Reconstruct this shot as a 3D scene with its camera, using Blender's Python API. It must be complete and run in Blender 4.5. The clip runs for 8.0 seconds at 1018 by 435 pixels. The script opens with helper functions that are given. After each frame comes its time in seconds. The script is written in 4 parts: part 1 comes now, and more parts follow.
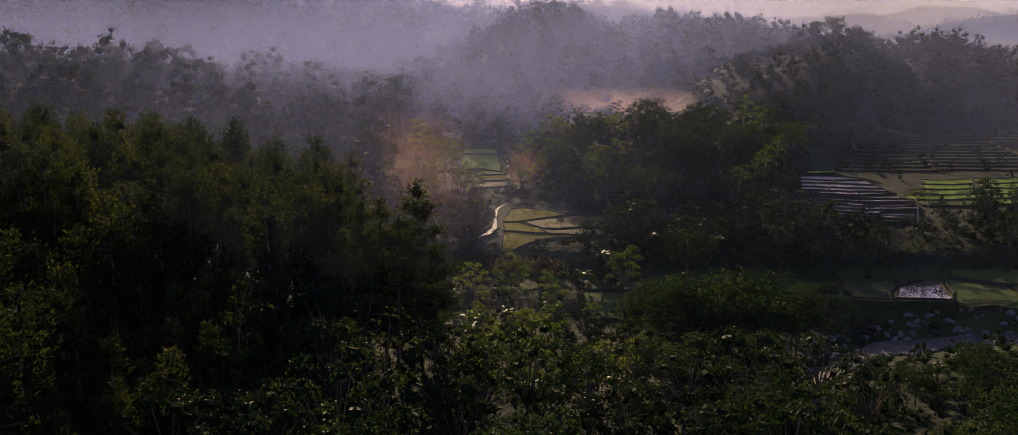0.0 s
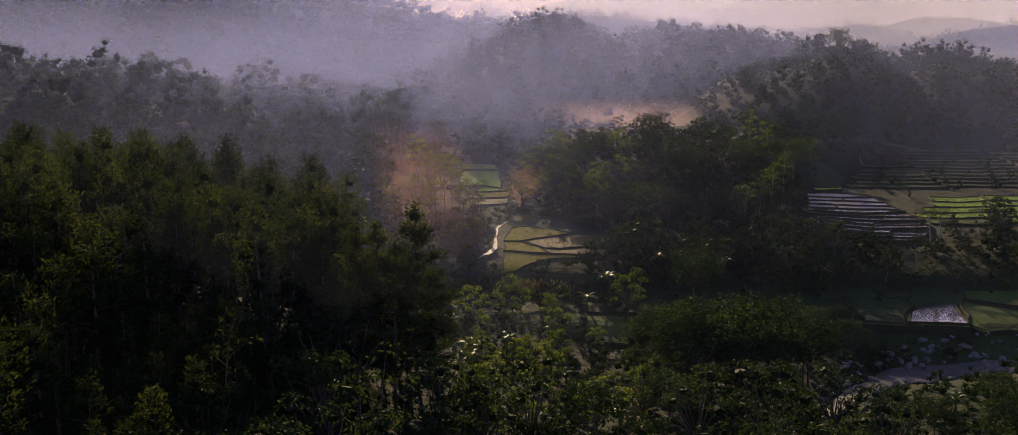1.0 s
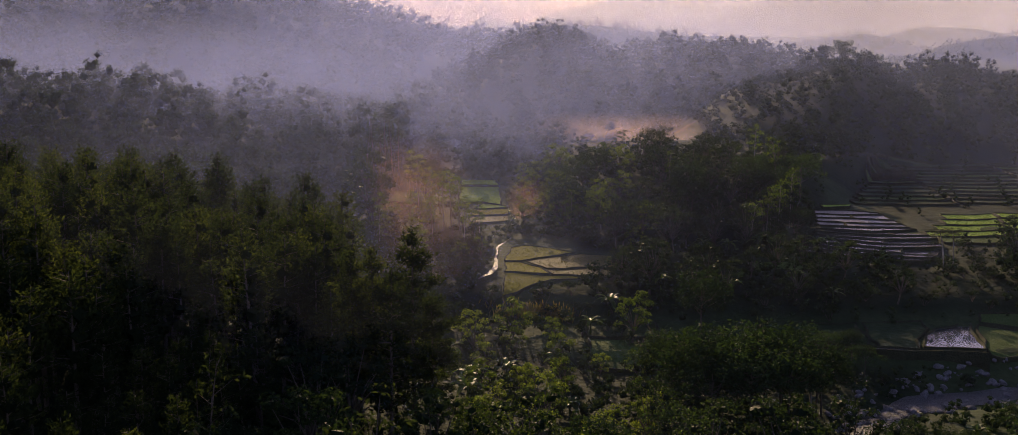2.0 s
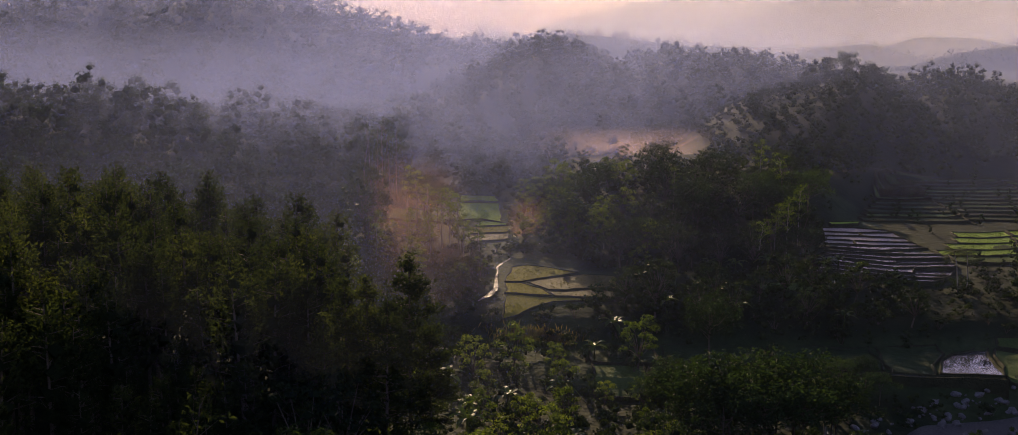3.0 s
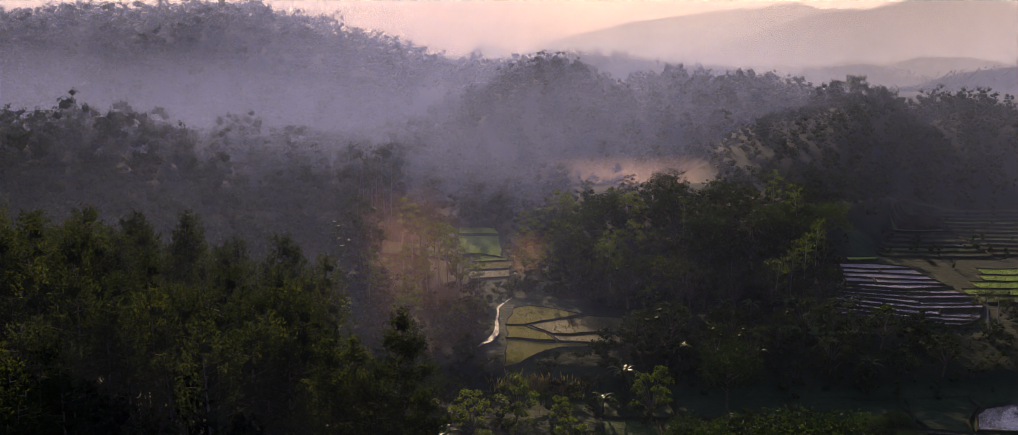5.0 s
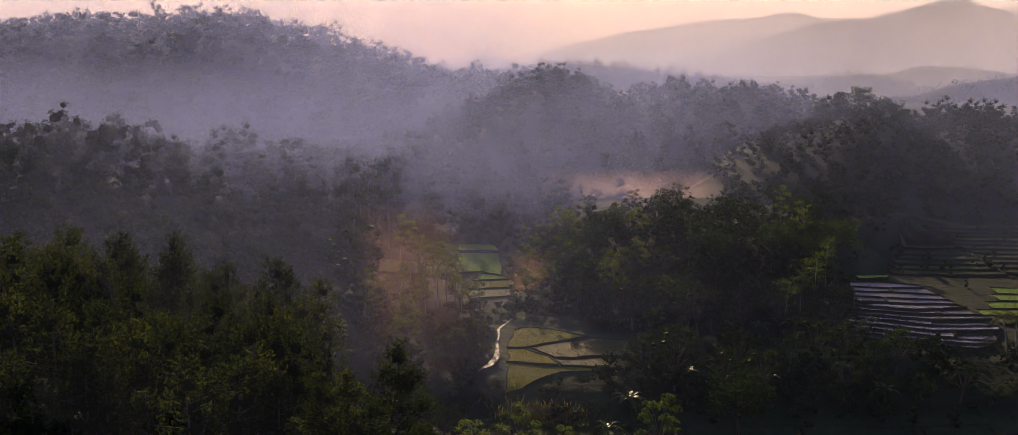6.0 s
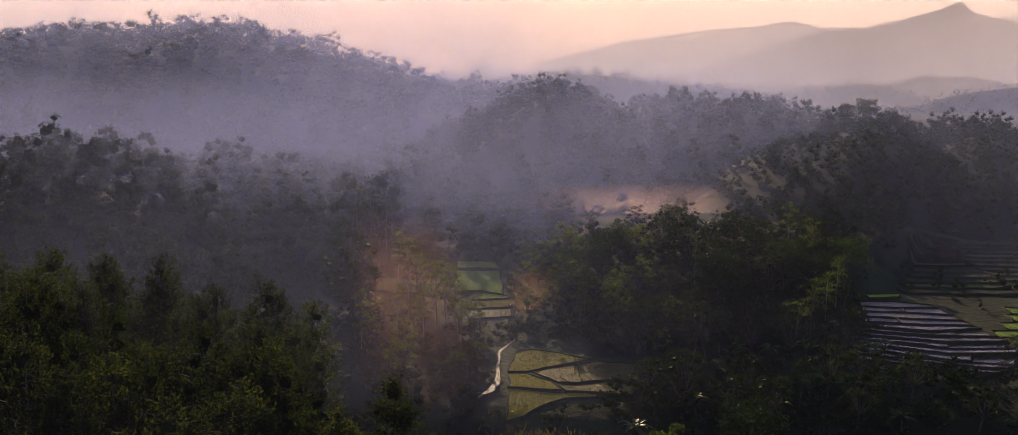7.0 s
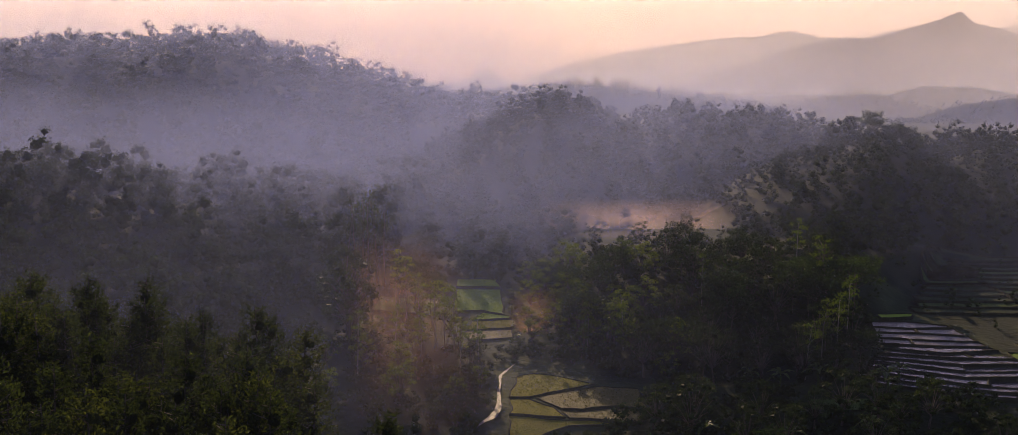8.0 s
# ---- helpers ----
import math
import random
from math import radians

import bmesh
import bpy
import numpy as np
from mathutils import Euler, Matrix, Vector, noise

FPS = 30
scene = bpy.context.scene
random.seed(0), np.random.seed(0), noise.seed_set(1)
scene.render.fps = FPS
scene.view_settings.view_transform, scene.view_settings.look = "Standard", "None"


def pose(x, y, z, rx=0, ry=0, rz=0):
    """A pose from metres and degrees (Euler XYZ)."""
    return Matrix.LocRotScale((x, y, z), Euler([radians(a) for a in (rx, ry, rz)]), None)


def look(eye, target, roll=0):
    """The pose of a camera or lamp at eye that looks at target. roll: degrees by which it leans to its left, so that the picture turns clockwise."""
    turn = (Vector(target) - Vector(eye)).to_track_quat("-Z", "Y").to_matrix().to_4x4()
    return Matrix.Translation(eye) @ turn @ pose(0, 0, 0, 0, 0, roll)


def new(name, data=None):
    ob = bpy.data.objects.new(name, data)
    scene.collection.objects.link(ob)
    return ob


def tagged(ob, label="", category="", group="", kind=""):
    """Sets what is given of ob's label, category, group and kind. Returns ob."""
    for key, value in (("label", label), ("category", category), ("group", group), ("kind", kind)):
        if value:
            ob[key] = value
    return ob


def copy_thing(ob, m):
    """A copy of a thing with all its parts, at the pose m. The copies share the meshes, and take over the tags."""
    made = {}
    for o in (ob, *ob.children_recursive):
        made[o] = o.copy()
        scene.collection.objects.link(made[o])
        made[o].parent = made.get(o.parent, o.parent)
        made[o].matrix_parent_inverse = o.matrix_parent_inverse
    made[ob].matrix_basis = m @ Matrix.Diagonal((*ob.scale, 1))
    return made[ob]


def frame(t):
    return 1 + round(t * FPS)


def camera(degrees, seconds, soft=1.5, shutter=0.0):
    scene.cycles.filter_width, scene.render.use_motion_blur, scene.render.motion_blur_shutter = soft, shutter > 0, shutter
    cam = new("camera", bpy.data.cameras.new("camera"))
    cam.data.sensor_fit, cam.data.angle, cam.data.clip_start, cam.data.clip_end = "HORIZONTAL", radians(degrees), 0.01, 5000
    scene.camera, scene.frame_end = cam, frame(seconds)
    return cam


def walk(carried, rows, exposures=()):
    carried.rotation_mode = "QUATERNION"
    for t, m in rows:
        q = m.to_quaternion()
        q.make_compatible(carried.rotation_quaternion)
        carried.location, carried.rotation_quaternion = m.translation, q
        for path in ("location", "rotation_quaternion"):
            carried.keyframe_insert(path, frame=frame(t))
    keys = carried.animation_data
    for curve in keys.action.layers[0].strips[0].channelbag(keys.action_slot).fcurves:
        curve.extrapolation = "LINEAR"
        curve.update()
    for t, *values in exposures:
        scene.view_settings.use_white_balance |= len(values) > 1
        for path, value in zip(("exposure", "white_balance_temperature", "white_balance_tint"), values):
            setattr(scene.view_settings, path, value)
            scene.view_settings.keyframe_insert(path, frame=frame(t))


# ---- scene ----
cam = camera(45.2, 8.0, soft=0.8)
METRES, EYE, TILT, LEAN, TURN = 46.0, 54.7, 6.0, 3.1, 0.0
ROWS = [
    (0.0, 0.0, 0.0, 0.0, 0.86, -16.29, -2.96),
    (0.5, -0.0024, 0.0579, -0.0004, 0.87, -16.05, -2.97),
    (1.0, -0.0063, 0.1183, 0.0001, 0.85, -15.84, -3.01),
    (1.5, -0.0101, 0.1797, 0.0004, 0.83, -15.63, -3.04),
    (3.0, -0.0221, 0.3684, 0.0004, 0.76, -14.99, -3.1),
    (3.5, -0.0261, 0.4301, 0.0008, 0.73, -14.79, -3.12),
    (4.0, -0.0298, 0.4933, 0.0003, 0.71, -14.58, -3.14),
    (4.5, -0.0335, 0.556, 0.0003, 0.69, -14.37, -3.16),
    (6.0, -0.0441, 0.7445, 0.0002, 0.64, -13.75, -3.22),
    (6.5, -0.0485, 0.8089, -0.0005, 0.62, -13.53, -3.24),
    (7.0, -0.0513, 0.8713, 0.0001, 0.61, -13.33, -3.26),
    (7.5, -0.0544, 0.9346, -0.0001, 0.6, -13.11, -3.25),
    (8.0, -0.058, 0.9983, -0.0004, 0.59, -12.89, -3.27),
]
walk(cam, [(t, pose(0, 0, EYE, TILT, LEAN, TURN) @ pose(METRES * x, METRES * y, METRES * z, 90 + pitch, roll, yaw)) for t, x, y, z, yaw, pitch, roll in ROWS], ((0.0, 0.15), (0.5, 0.22), (1.5, 0.28), (3.5, 0.16), (4.5, 0.16), (6.5, 0.0), (8.0, -0.02)))

# ---------------------------------------------------------------- light
SUN_AZ, SUN_EL = -8.0, 16.0            # degrees left of +y, and above the horizon
world = bpy.data.worlds.new("sky")
scene.world = world
world.use_nodes = True
wn, wl = world.node_tree.nodes, world.node_tree.links
sky = wn.new("ShaderNodeTexSky")
sky.sky_type, sky.sun_disc = "NISHITA", False
sky.sun_elevation, sky.sun_rotation = radians(SUN_EL), radians(SUN_AZ)
sky.air_density, sky.dust_density, sky.ozone_density = 1.4, 1.2, 2.0
tint = wn.new("ShaderNodeMix")
tint.data_type, tint.blend_type = "RGBA", "MULTIPLY"
tint.inputs[0].default_value = 1.0
tint.inputs[7].default_value = (0.97, 0.77, 1.14, 1)
wl.new(sky.outputs[0], tint.inputs[6])
wl.new(tint.outputs[2], wn["Background"].inputs[0])
wn["Background"].inputs[1].default_value = 0.105
sun = new("sun", bpy.data.lights.new("sun", "SUN"))
sun.data.energy, sun.data.angle, sun.data.color = 5.0, radians(0.6), (1.0, 0.72, 0.42)
sun_from = Vector((math.sin(radians(SUN_AZ)), math.cos(radians(SUN_AZ)), math.tan(radians(SUN_EL))))
sun.matrix_world = look(sun_from * 100, (0, 0, 0))
scene.cycles.transparent_max_bounces = 48

# ---------------------------------------------------------------- materials


def mat_base(name):
    m = bpy.data.materials.new(name)
    m.use_nodes = True
    return m, m.node_tree.nodes, m.node_tree.links, m.node_tree.nodes["Principled BSDF"]


def ramp_node(n, stops):
    r = n.new("ShaderNodeValToRGB")
    while len(r.color_ramp.elements) < len(stops):
        r.color_ramp.elements.new(0.5)
    for e, (p, c) in zip(r.color_ramp.elements, stops):
        e.position, e.color = p, (*c, 1)
    return r


def noise_node(n, l, scale, detail=4.0, coord="Object"):
    t = n.new("ShaderNodeTexCoord")
    x = n.new("ShaderNodeTexNoise")
    x.inputs["Scale"].default_value, x.inputs["Detail"].default_value = scale, detail
    l.new(t.outputs[coord], x.inputs["Vector"])
    return x


def mat_leaf(name, dark, mid, light, rough=0.7, through_light=0.45, gloss=0.08, shine=1.0):
    """Foliage: varies leaf by leaf and tree by tree, lets some light through."""
    m, n, l, p = mat_base(name)
    geo, info = n.new("ShaderNodeNewGeometry"), n.new("ShaderNodeObjectInfo")
    add = n.new("ShaderNodeMath")
    add.operation = "MULTIPLY_ADD"
    add.inputs[1].default_value = 0.42
    l.new(geo.outputs["Random Per Island"], add.inputs[0])
    sc = n.new("ShaderNodeMath")
    sc.operation = "MULTIPLY"
    sc.inputs[1].default_value = 0.58
    l.new(info.outputs["Random"], sc.inputs[0])
    l.new(sc.outputs[0], add.inputs[2])
    r = ramp_node(n, [(0.0, dark), (0.55, mid), (1.0, light)])
    l.new(add.outputs[0], r.inputs[0])
    l.new(r.outputs[0], p.inputs["Base Color"])
    p.inputs["Roughness"].default_value = rough
    p.inputs["Specular IOR Level"].default_value = gloss
    warm = n.new("ShaderNodeMix")
    warm.data_type, warm.blend_type = "RGBA", "MULTIPLY"
    warm.inputs[0].default_value, warm.inputs[7].default_value = 1.0, (1.25 * shine, 1.3 * shine, 0.45 * shine, 1)
    l.new(r.outputs[0], warm.inputs[6])
    tr = n.new("ShaderNodeBsdfTranslucent")
    l.new(warm.outputs[2], tr.inputs[0])
    mx = n.new("ShaderNodeMixShader")
    mx.inputs[0].default_value = through_light
    l.new(p.outputs[0], mx.inputs[1])
    l.new(tr.outputs[0], mx.inputs[2])
    l.new(mx.outputs[0], n["Material Output"].inputs[0])
    return m


def mat_rough(name, stops, scale, rough=0.9, bump=0.3, fine=6.0, gloss=0.08):
    """An uneven matt surface with coarse patches and fine relief."""
    m, n, l, p = mat_base(name)
    a = noise_node(n, l, scale, 6)
    b = noise_node(n, l, scale * fine, 5)
    mixer = n.new("ShaderNodeMath")
    mixer.operation = "MULTIPLY_ADD"
    mixer.inputs[1].default_value = 0.5
    l.new(b.outputs[0], mixer.inputs[0])
    half = n.new("ShaderNodeMath")
    half.operation = "MULTIPLY"
    half.inputs[1].default_value = 0.5
    l.new(a.outputs[0], half.inputs[0])
    l.new(half.outputs[0], mixer.inputs[2])
    r = ramp_node(n, stops)
    l.new(mixer.outputs[0], r.inputs[0])
    l.new(r.outputs[0], p.inputs["Base Color"])
    p.inputs["Roughness"].default_value, p.inputs["Specular IOR Level"].default_value = rough, gloss
    bp = n.new("ShaderNodeBump")
    bp.inputs["Strength"].default_value, bp.inputs["Distance"].default_value = bump, 0.3
    l.new(b.outputs[0], bp.inputs["Height"])
    l.new(bp.outputs[0], p.inputs["Normal"])
    return m


def mat_water(name, colour, rough=0.08, ripple=0.06, scale=1.2):
    m, n, l, p = mat_base(name)
    a = noise_node(n, l, 0.15, 4)
    r = ramp_node(n, [(0.3, tuple(c * 0.6 for c in colour)), (0.7, colour)])
    l.new(a.outputs[0], r.inputs[0])
    l.new(r.outputs[0], p.inputs["Base Color"])
    p.inputs["Roughness"].default_value, p.inputs["IOR"].default_value = rough, 1.33
    b = noise_node(n, l, scale, 3)
    bp = n.new("ShaderNodeBump")
    bp.inputs["Strength"].default_value, bp.inputs["Distance"].default_value = ripple, 0.2
    l.new(b.outputs[0], bp.inputs["Height"])
    l.new(bp.outputs[0], p.inputs["Normal"])
    return m


def mat_mist(name, thickness, bottom, top, size, lit=0.5, colour=(0.80, 0.80, 0.86), side=None, ends_at=0.0, wispy=0.25):
    """Thin morning mist: mostly clear, scatters the light that falls on it. It thins out towards its top."""
    m, n, l, p = mat_base(name)
    n.remove(p)
    tc, sep = n.new("ShaderNodeTexCoord"), n.new("ShaderNodeSeparateXYZ")
    l.new(tc.outputs["Object"], sep.inputs[0])
    fade = n.new("ShaderNodeMapRange")
    fade.interpolation_type = "SMOOTHSTEP"
    for k, v in zip(range(1, 5), (bottom, top, 1.0, 0.0)):
        fade.inputs[k].default_value = v
    l.new(sep.outputs["Z"], fade.inputs[0])
    x = n.new("ShaderNodeTexNoise")
    x.inputs["Scale"].default_value, x.inputs["Detail"].default_value = 1.0 / size, 3.0
    l.new(tc.outputs["Object"], x.inputs["Vector"])
    wisp = n.new("ShaderNodeMapRange")
    for k, v in zip(range(1, 5), (0.3, 0.7, 1 - wispy, 1 + wispy)):
        wisp.inputs[k].default_value = v
    l.new(x.outputs[0], wisp.inputs[0])
    a = n.new("ShaderNodeMath")
    a.operation = "MULTIPLY"
    l.new(fade.outputs[0], a.inputs[0])
    l.new(wisp.outputs[0], a.inputs[1])
    d = n.new("ShaderNodeMath")
    d.operation = "MULTIPLY"
    d.inputs[1].default_value = thickness
    l.new(a.outputs[0], d.inputs[0])
    last = d
    if side:
        # the bank thins out to both of its ends
        for k, (lo, hi) in enumerate(((side[0], side[1]), (side[3], side[2]))):
            e = n.new("ShaderNodeMapRange")
            e.interpolation_type = "SMOOTHSTEP"
            e.inputs[1].default_value, e.inputs[2].default_value, e.inputs[3].default_value = lo, hi, ends_at
            l.new(sep.outputs["X"], e.inputs[0])
            q = n.new("ShaderNodeMath")
            q.operation = "MULTIPLY"
            l.new(last.outputs[0], q.inputs[0])
            l.new(e.outputs[0], q.inputs[1])
            last = q
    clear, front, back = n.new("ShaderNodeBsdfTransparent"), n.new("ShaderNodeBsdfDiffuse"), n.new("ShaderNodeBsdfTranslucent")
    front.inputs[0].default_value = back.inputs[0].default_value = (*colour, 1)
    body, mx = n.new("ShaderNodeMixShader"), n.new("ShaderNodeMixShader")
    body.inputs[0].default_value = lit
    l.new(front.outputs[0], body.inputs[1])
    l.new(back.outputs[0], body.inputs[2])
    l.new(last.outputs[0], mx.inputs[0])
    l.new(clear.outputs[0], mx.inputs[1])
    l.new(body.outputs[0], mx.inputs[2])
    l.new(mx.outputs[0], n["Material Output"].inputs[0])
    return m


PINE_LEAF = mat_leaf("pine_needles", (0.014, 0.022, 0.013), (0.028, 0.039, 0.018), (0.066, 0.076, 0.028), rough=0.9, through_light=0.42, gloss=0.0, shine=1.2)
BROAD_LEAF = mat_leaf("broad_leaves", (0.013, 0.024, 0.013), (0.022, 0.037, 0.016), (0.052, 0.075, 0.025), rough=0.6, gloss=0.05, through_light=0.42, shine=1.0)
# young yellow-green leaves, brightened to stand for sunlit crowns
LIGHT_LEAF = mat_leaf("light_leaves", (0.045, 0.072, 0.020), (0.10, 0.14, 0.032), (0.19, 0.225, 0.05), rough=0.6, gloss=0.06, through_light=0.58)
FEATHER_LEAF = mat_leaf("feathery_leaves", (0.012, 0.024, 0.014), (0.026, 0.045, 0.020), (0.055, 0.09, 0.032), through_light=0.36)
PALM_LEAF = mat_leaf("palm_leaves", (0.035, 0.052, 0.018), (0.07, 0.09, 0.026), (0.11, 0.12, 0.04), 0.6, gloss=0.12)
BANANA_LEAF = mat_leaf("banana_leaves", (0.035, 0.065, 0.018), (0.07, 0.11, 0.026), (0.12, 0.15, 0.04), 0.45, gloss=0.2)
BAMBOO_LEAF = mat_leaf("bamboo_leaves", (0.042, 0.058, 0.012), (0.09, 0.108, 0.02), (0.19, 0.19, 0.035))
GRASS_LEAF = mat_leaf("grass_blades", (0.08, 0.075, 0.02), (0.17, 0.14, 0.04), (0.32, 0.25, 0.09))
RICE_LEAF = mat_leaf("rice_blades", (0.08, 0.13, 0.018), (0.12, 0.19, 0.024), (0.16, 0.24, 0.03), through_light=0.5)
RIPE_LEAF = mat_leaf("ripe_rice_blades", (0.12, 0.125, 0.02), (0.17, 0.165, 0.026), (0.22, 0.20, 0.04), through_light=0.5)
STUBBLE = mat_leaf("stubble_blades", (0.05, 0.05, 0.014), (0.085, 0.078, 0.020), (0.13, 0.11, 0.03))
WOODS_LEAF = mat_leaf("woodland_leaves", (0.023, 0.039, 0.016), (0.032, 0.050, 0.019), (0.046, 0.066, 0.024), rough=1.0, through_light=0.18, gloss=0.0)
BARK = mat_rough("bark", [(0.3, (0.05, 0.04, 0.03)), (0.7, (0.16, 0.13, 0.10))], 3.0)
PALE_BARK = mat_rough("pale_bark", [(0.3, (0.16, 0.14, 0.11)), (0.7, (0.36, 0.33, 0.28))], 3.0)
GROUND = mat_rough("grassy_ground", [(0.25, (0.018, 0.030, 0.011)), (0.5, (0.032, 0.050, 0.017)), (0.75, (0.058, 0.070, 0.026))], 0.12, bump=0.8, fine=9)
EARTH = mat_rough("earth_bank", [(0.3, (0.018, 0.023, 0.010)), (0.7, (0.05, 0.052, 0.025))], 0.8, bump=0.7)
RICE = mat_rough("young_rice", [(0.25, (0.16, 0.25, 0.026)), (0.5, (0.24, 0.34, 0.042)), (0.8, (0.31, 0.40, 0.065))], 0.5, bump=0.9, fine=14)
RIPE = mat_rough("ripening_rice", [(0.25, (0.14, 0.145, 0.012)), (0.5, (0.22, 0.20, 0.018)), (0.8, (0.30, 0.25, 0.03))], 0.5, bump=0.9, fine=14)
BROWN = mat_rough("brown_stubble", [(0.25, (0.075, 0.07, 0.018)), (0.5, (0.12, 0.105, 0.028)), (0.8, (0.17, 0.14, 0.045))], 0.5, rough=0.7, bump=0.8, fine=12)
MUD = mat_rough("wet_mud", [(0.3, (0.06, 0.05, 0.04)), (0.7, (0.12, 0.10, 0.08))], 0.6, rough=0.4, bump=0.5, gloss=0.5)
WATER = mat_water("muddy_water", (0.10, 0.09, 0.07))
TERRACE_WATER = mat_water("shallow_terrace_water", (0.10, 0.085, 0.075), 0.12, 0.35, 3.0)
WEED = mat_rough("weedy_grass", [(0.25, (0.035, 0.062, 0.016)), (0.5, (0.06, 0.095, 0.022)), (0.8, (0.10, 0.125, 0.04))], 0.4, bump=0.8, fine=10)
RIVER = mat_water("stream_water", (0.05, 0.05, 0.045), 0.55, 1.0, 5.0)
STONE = mat_rough("river_stone", [(0.3, (0.07, 0.065, 0.065)), (0.7, (0.24, 0.22, 0.21))], 2.0)

# ---------------------------------------------------------------- ground


def gauss(x, y, cx, cy, sx, sy):
    return np.exp(-0.5 * (((x - cx) / sx) ** 2 + ((y - cy) / sy) ** 2))


RIVER_X = (20, 24, 29, 36, 46, 60, 78, 110, 160)
RIVER_Y = (60, 96, 122, 140, 152, 156.5, 156, 158, 150)


def river_off(x, y):
    """Distance from the river's middle line, roughly."""
    across = np.abs(y - np.interp(x, RIVER_X, RIVER_Y)) * np.interp(x, (20, 30, 40, 60), (0.25, 0.45, 0.8, 1.0))
    return np.where(x < 19, 99.0, across)


FAR_RIDGES = (
    (1100, 150, (-200, -47, 2, 40, 74, 136, 191, 230, 420), (15, 34, 44, 49, 47, 40, 33, 22, 10)),
    (1300, 120, (190, 241, 307, 360, 420, 447, 520), (10, 22, 32, 39, 23, 8, 6)),
    (1600, 150, (400, 440, 471, 512, 577, 634, 900), (8, 20, 31, 42, 41, 32, 20)),
    (1000, 110, (250, 290, 319, 344, 388, 520, 800), (6, 10, 27, 35, 41, 46, 30)))


def rise(y, foot, crest, fall):
    """From 0 at the hill's foot to 1 at its crest, and down again behind it."""
    up = np.sin(np.pi / 2 * np.clip((y - foot) / (crest - foot), 0, 1))
    down = np.clip((crest + fall - y) / fall, 0, 1)
    return np.where(y < crest, up, down * down * (3 - 2 * down))


def height(x, y):
    x, y = np.asarray(x, float), np.asarray(y, float)
    b = np.interp(y, (-600, -100, 60, 110, 150, 160, 164, 177, 182, 190, 240, 314, 450, 800, 1200, 3000), (30, 20, 16, 12.5, 11.2, 11.6, 13.1, 13.5, 16, 17.3, 19.8, 22, 24, 24, 18, 10))
    b = b + np.interp(x, (-60, -10, 10), (2.0, 1.0, 0.0)) * np.interp(y, (60, 150, 200), (1, 1, 0))
    b = b + 11.5 * gauss(x, y, -62, 136, 30, 34) + 15.0 * gauss(x, y, -135, 290, 65, 42)
    z = b
    # the wooded knoll and the clearing on top of it
    foot = np.interp(x, (0, 8, 28, 60, 85), (285, 240, 208, 245, 290))
    u = np.clip((y - foot) / np.maximum(274 - foot, 4), 0, 1)
    knoll = 27.0 * np.interp(x, (-6, 2, 10, 50, 75, 95), (0, 0.85, 1, 1, 0.95, 0.8))
    z = np.maximum(z, b + (knoll - b) * np.sin(np.pi / 2 * u) * np.clip((400 - y) / 60, 0, 1))
    lobes = 1.6 * np.sin(x * 0.085 + 1.1 * np.sin(y * 0.021) + 0.4) + 1.0 * np.sin(x * 0.19 - y * 0.06)
    lobes = lobes * np.clip((y - 300) / 60, 0, 1) * np.clip((900 - y) / 200, 0, 1)
    # the high hill, the spur before it and the nearer dark hill
    for foot_x, foot_y, crest_x, crest_y, top_x, top_z, fall in (
            ((-300, 0, 200), (370, 400, 460), (-300, 200), (620, 620), (-900, -500, -242, -211, -169, -115, -91, -73, -48, -30, 0, 60, 150, 400, 900), (40, 48, 65, 65, 69, 67, 61, 55, 46.5, 44, 42, 38, 30, 26, 25), 260),
            ((-60, -40, -10, 8, 45, 60, 100, 200), (350, 318, 296, 302, 312, 340, 390, 400), (-60, 0, 60, 110, 200), (420, 440, 455, 470, 470), (-62, -48, -37, -27, -9, 5, 16, 26, 33, 41, 58, 70, 83, 110, 200, 300), (18, 22, 27, 33.5, 41, 45.5, 45, 41.5, 41, 43, 45, 43, 40, 36, 33, 20), 130),
            ((30, 45, 60, 85, 120, 200), (290, 272, 258, 290, 308, 310), (37, 49, 56, 73, 90, 100, 200), (318, 326, 336, 362, 388, 402, 402), (28, 33, 37, 43, 49, 56, 73, 90, 100, 112, 127, 139, 200, 400, 700), (16, 23, 26, 29.5, 33, 36.5, 37, 38.5, 41, 37, 35.5, 36.5, 35, 32, 20), 60)):
        foot, crest = np.interp(x, foot_x, foot_y), np.interp(x, crest_x, crest_y)
        z = np.maximum(z, b + (np.interp(x, top_x, top_z) - b) * rise(y, foot, crest, fall))
    z = z + lobes * np.clip((z - b) / 6, 0, 1)
    # ridges far off
    for ry, deep, xs, zs in FAR_RIDGES:
        z = np.maximum(z, 6 + (np.interp(x, xs, zs) - 6) * np.clip(1 - np.abs(y - ry) / deep, 0, 1) ** 0.8)
    r = river_off(x, y)
    z = z - 1.6 * np.clip(1 - r / 7.0, 0, 1) ** 0.7
    return z


def ht(x, y):
    return float(height(x, y))


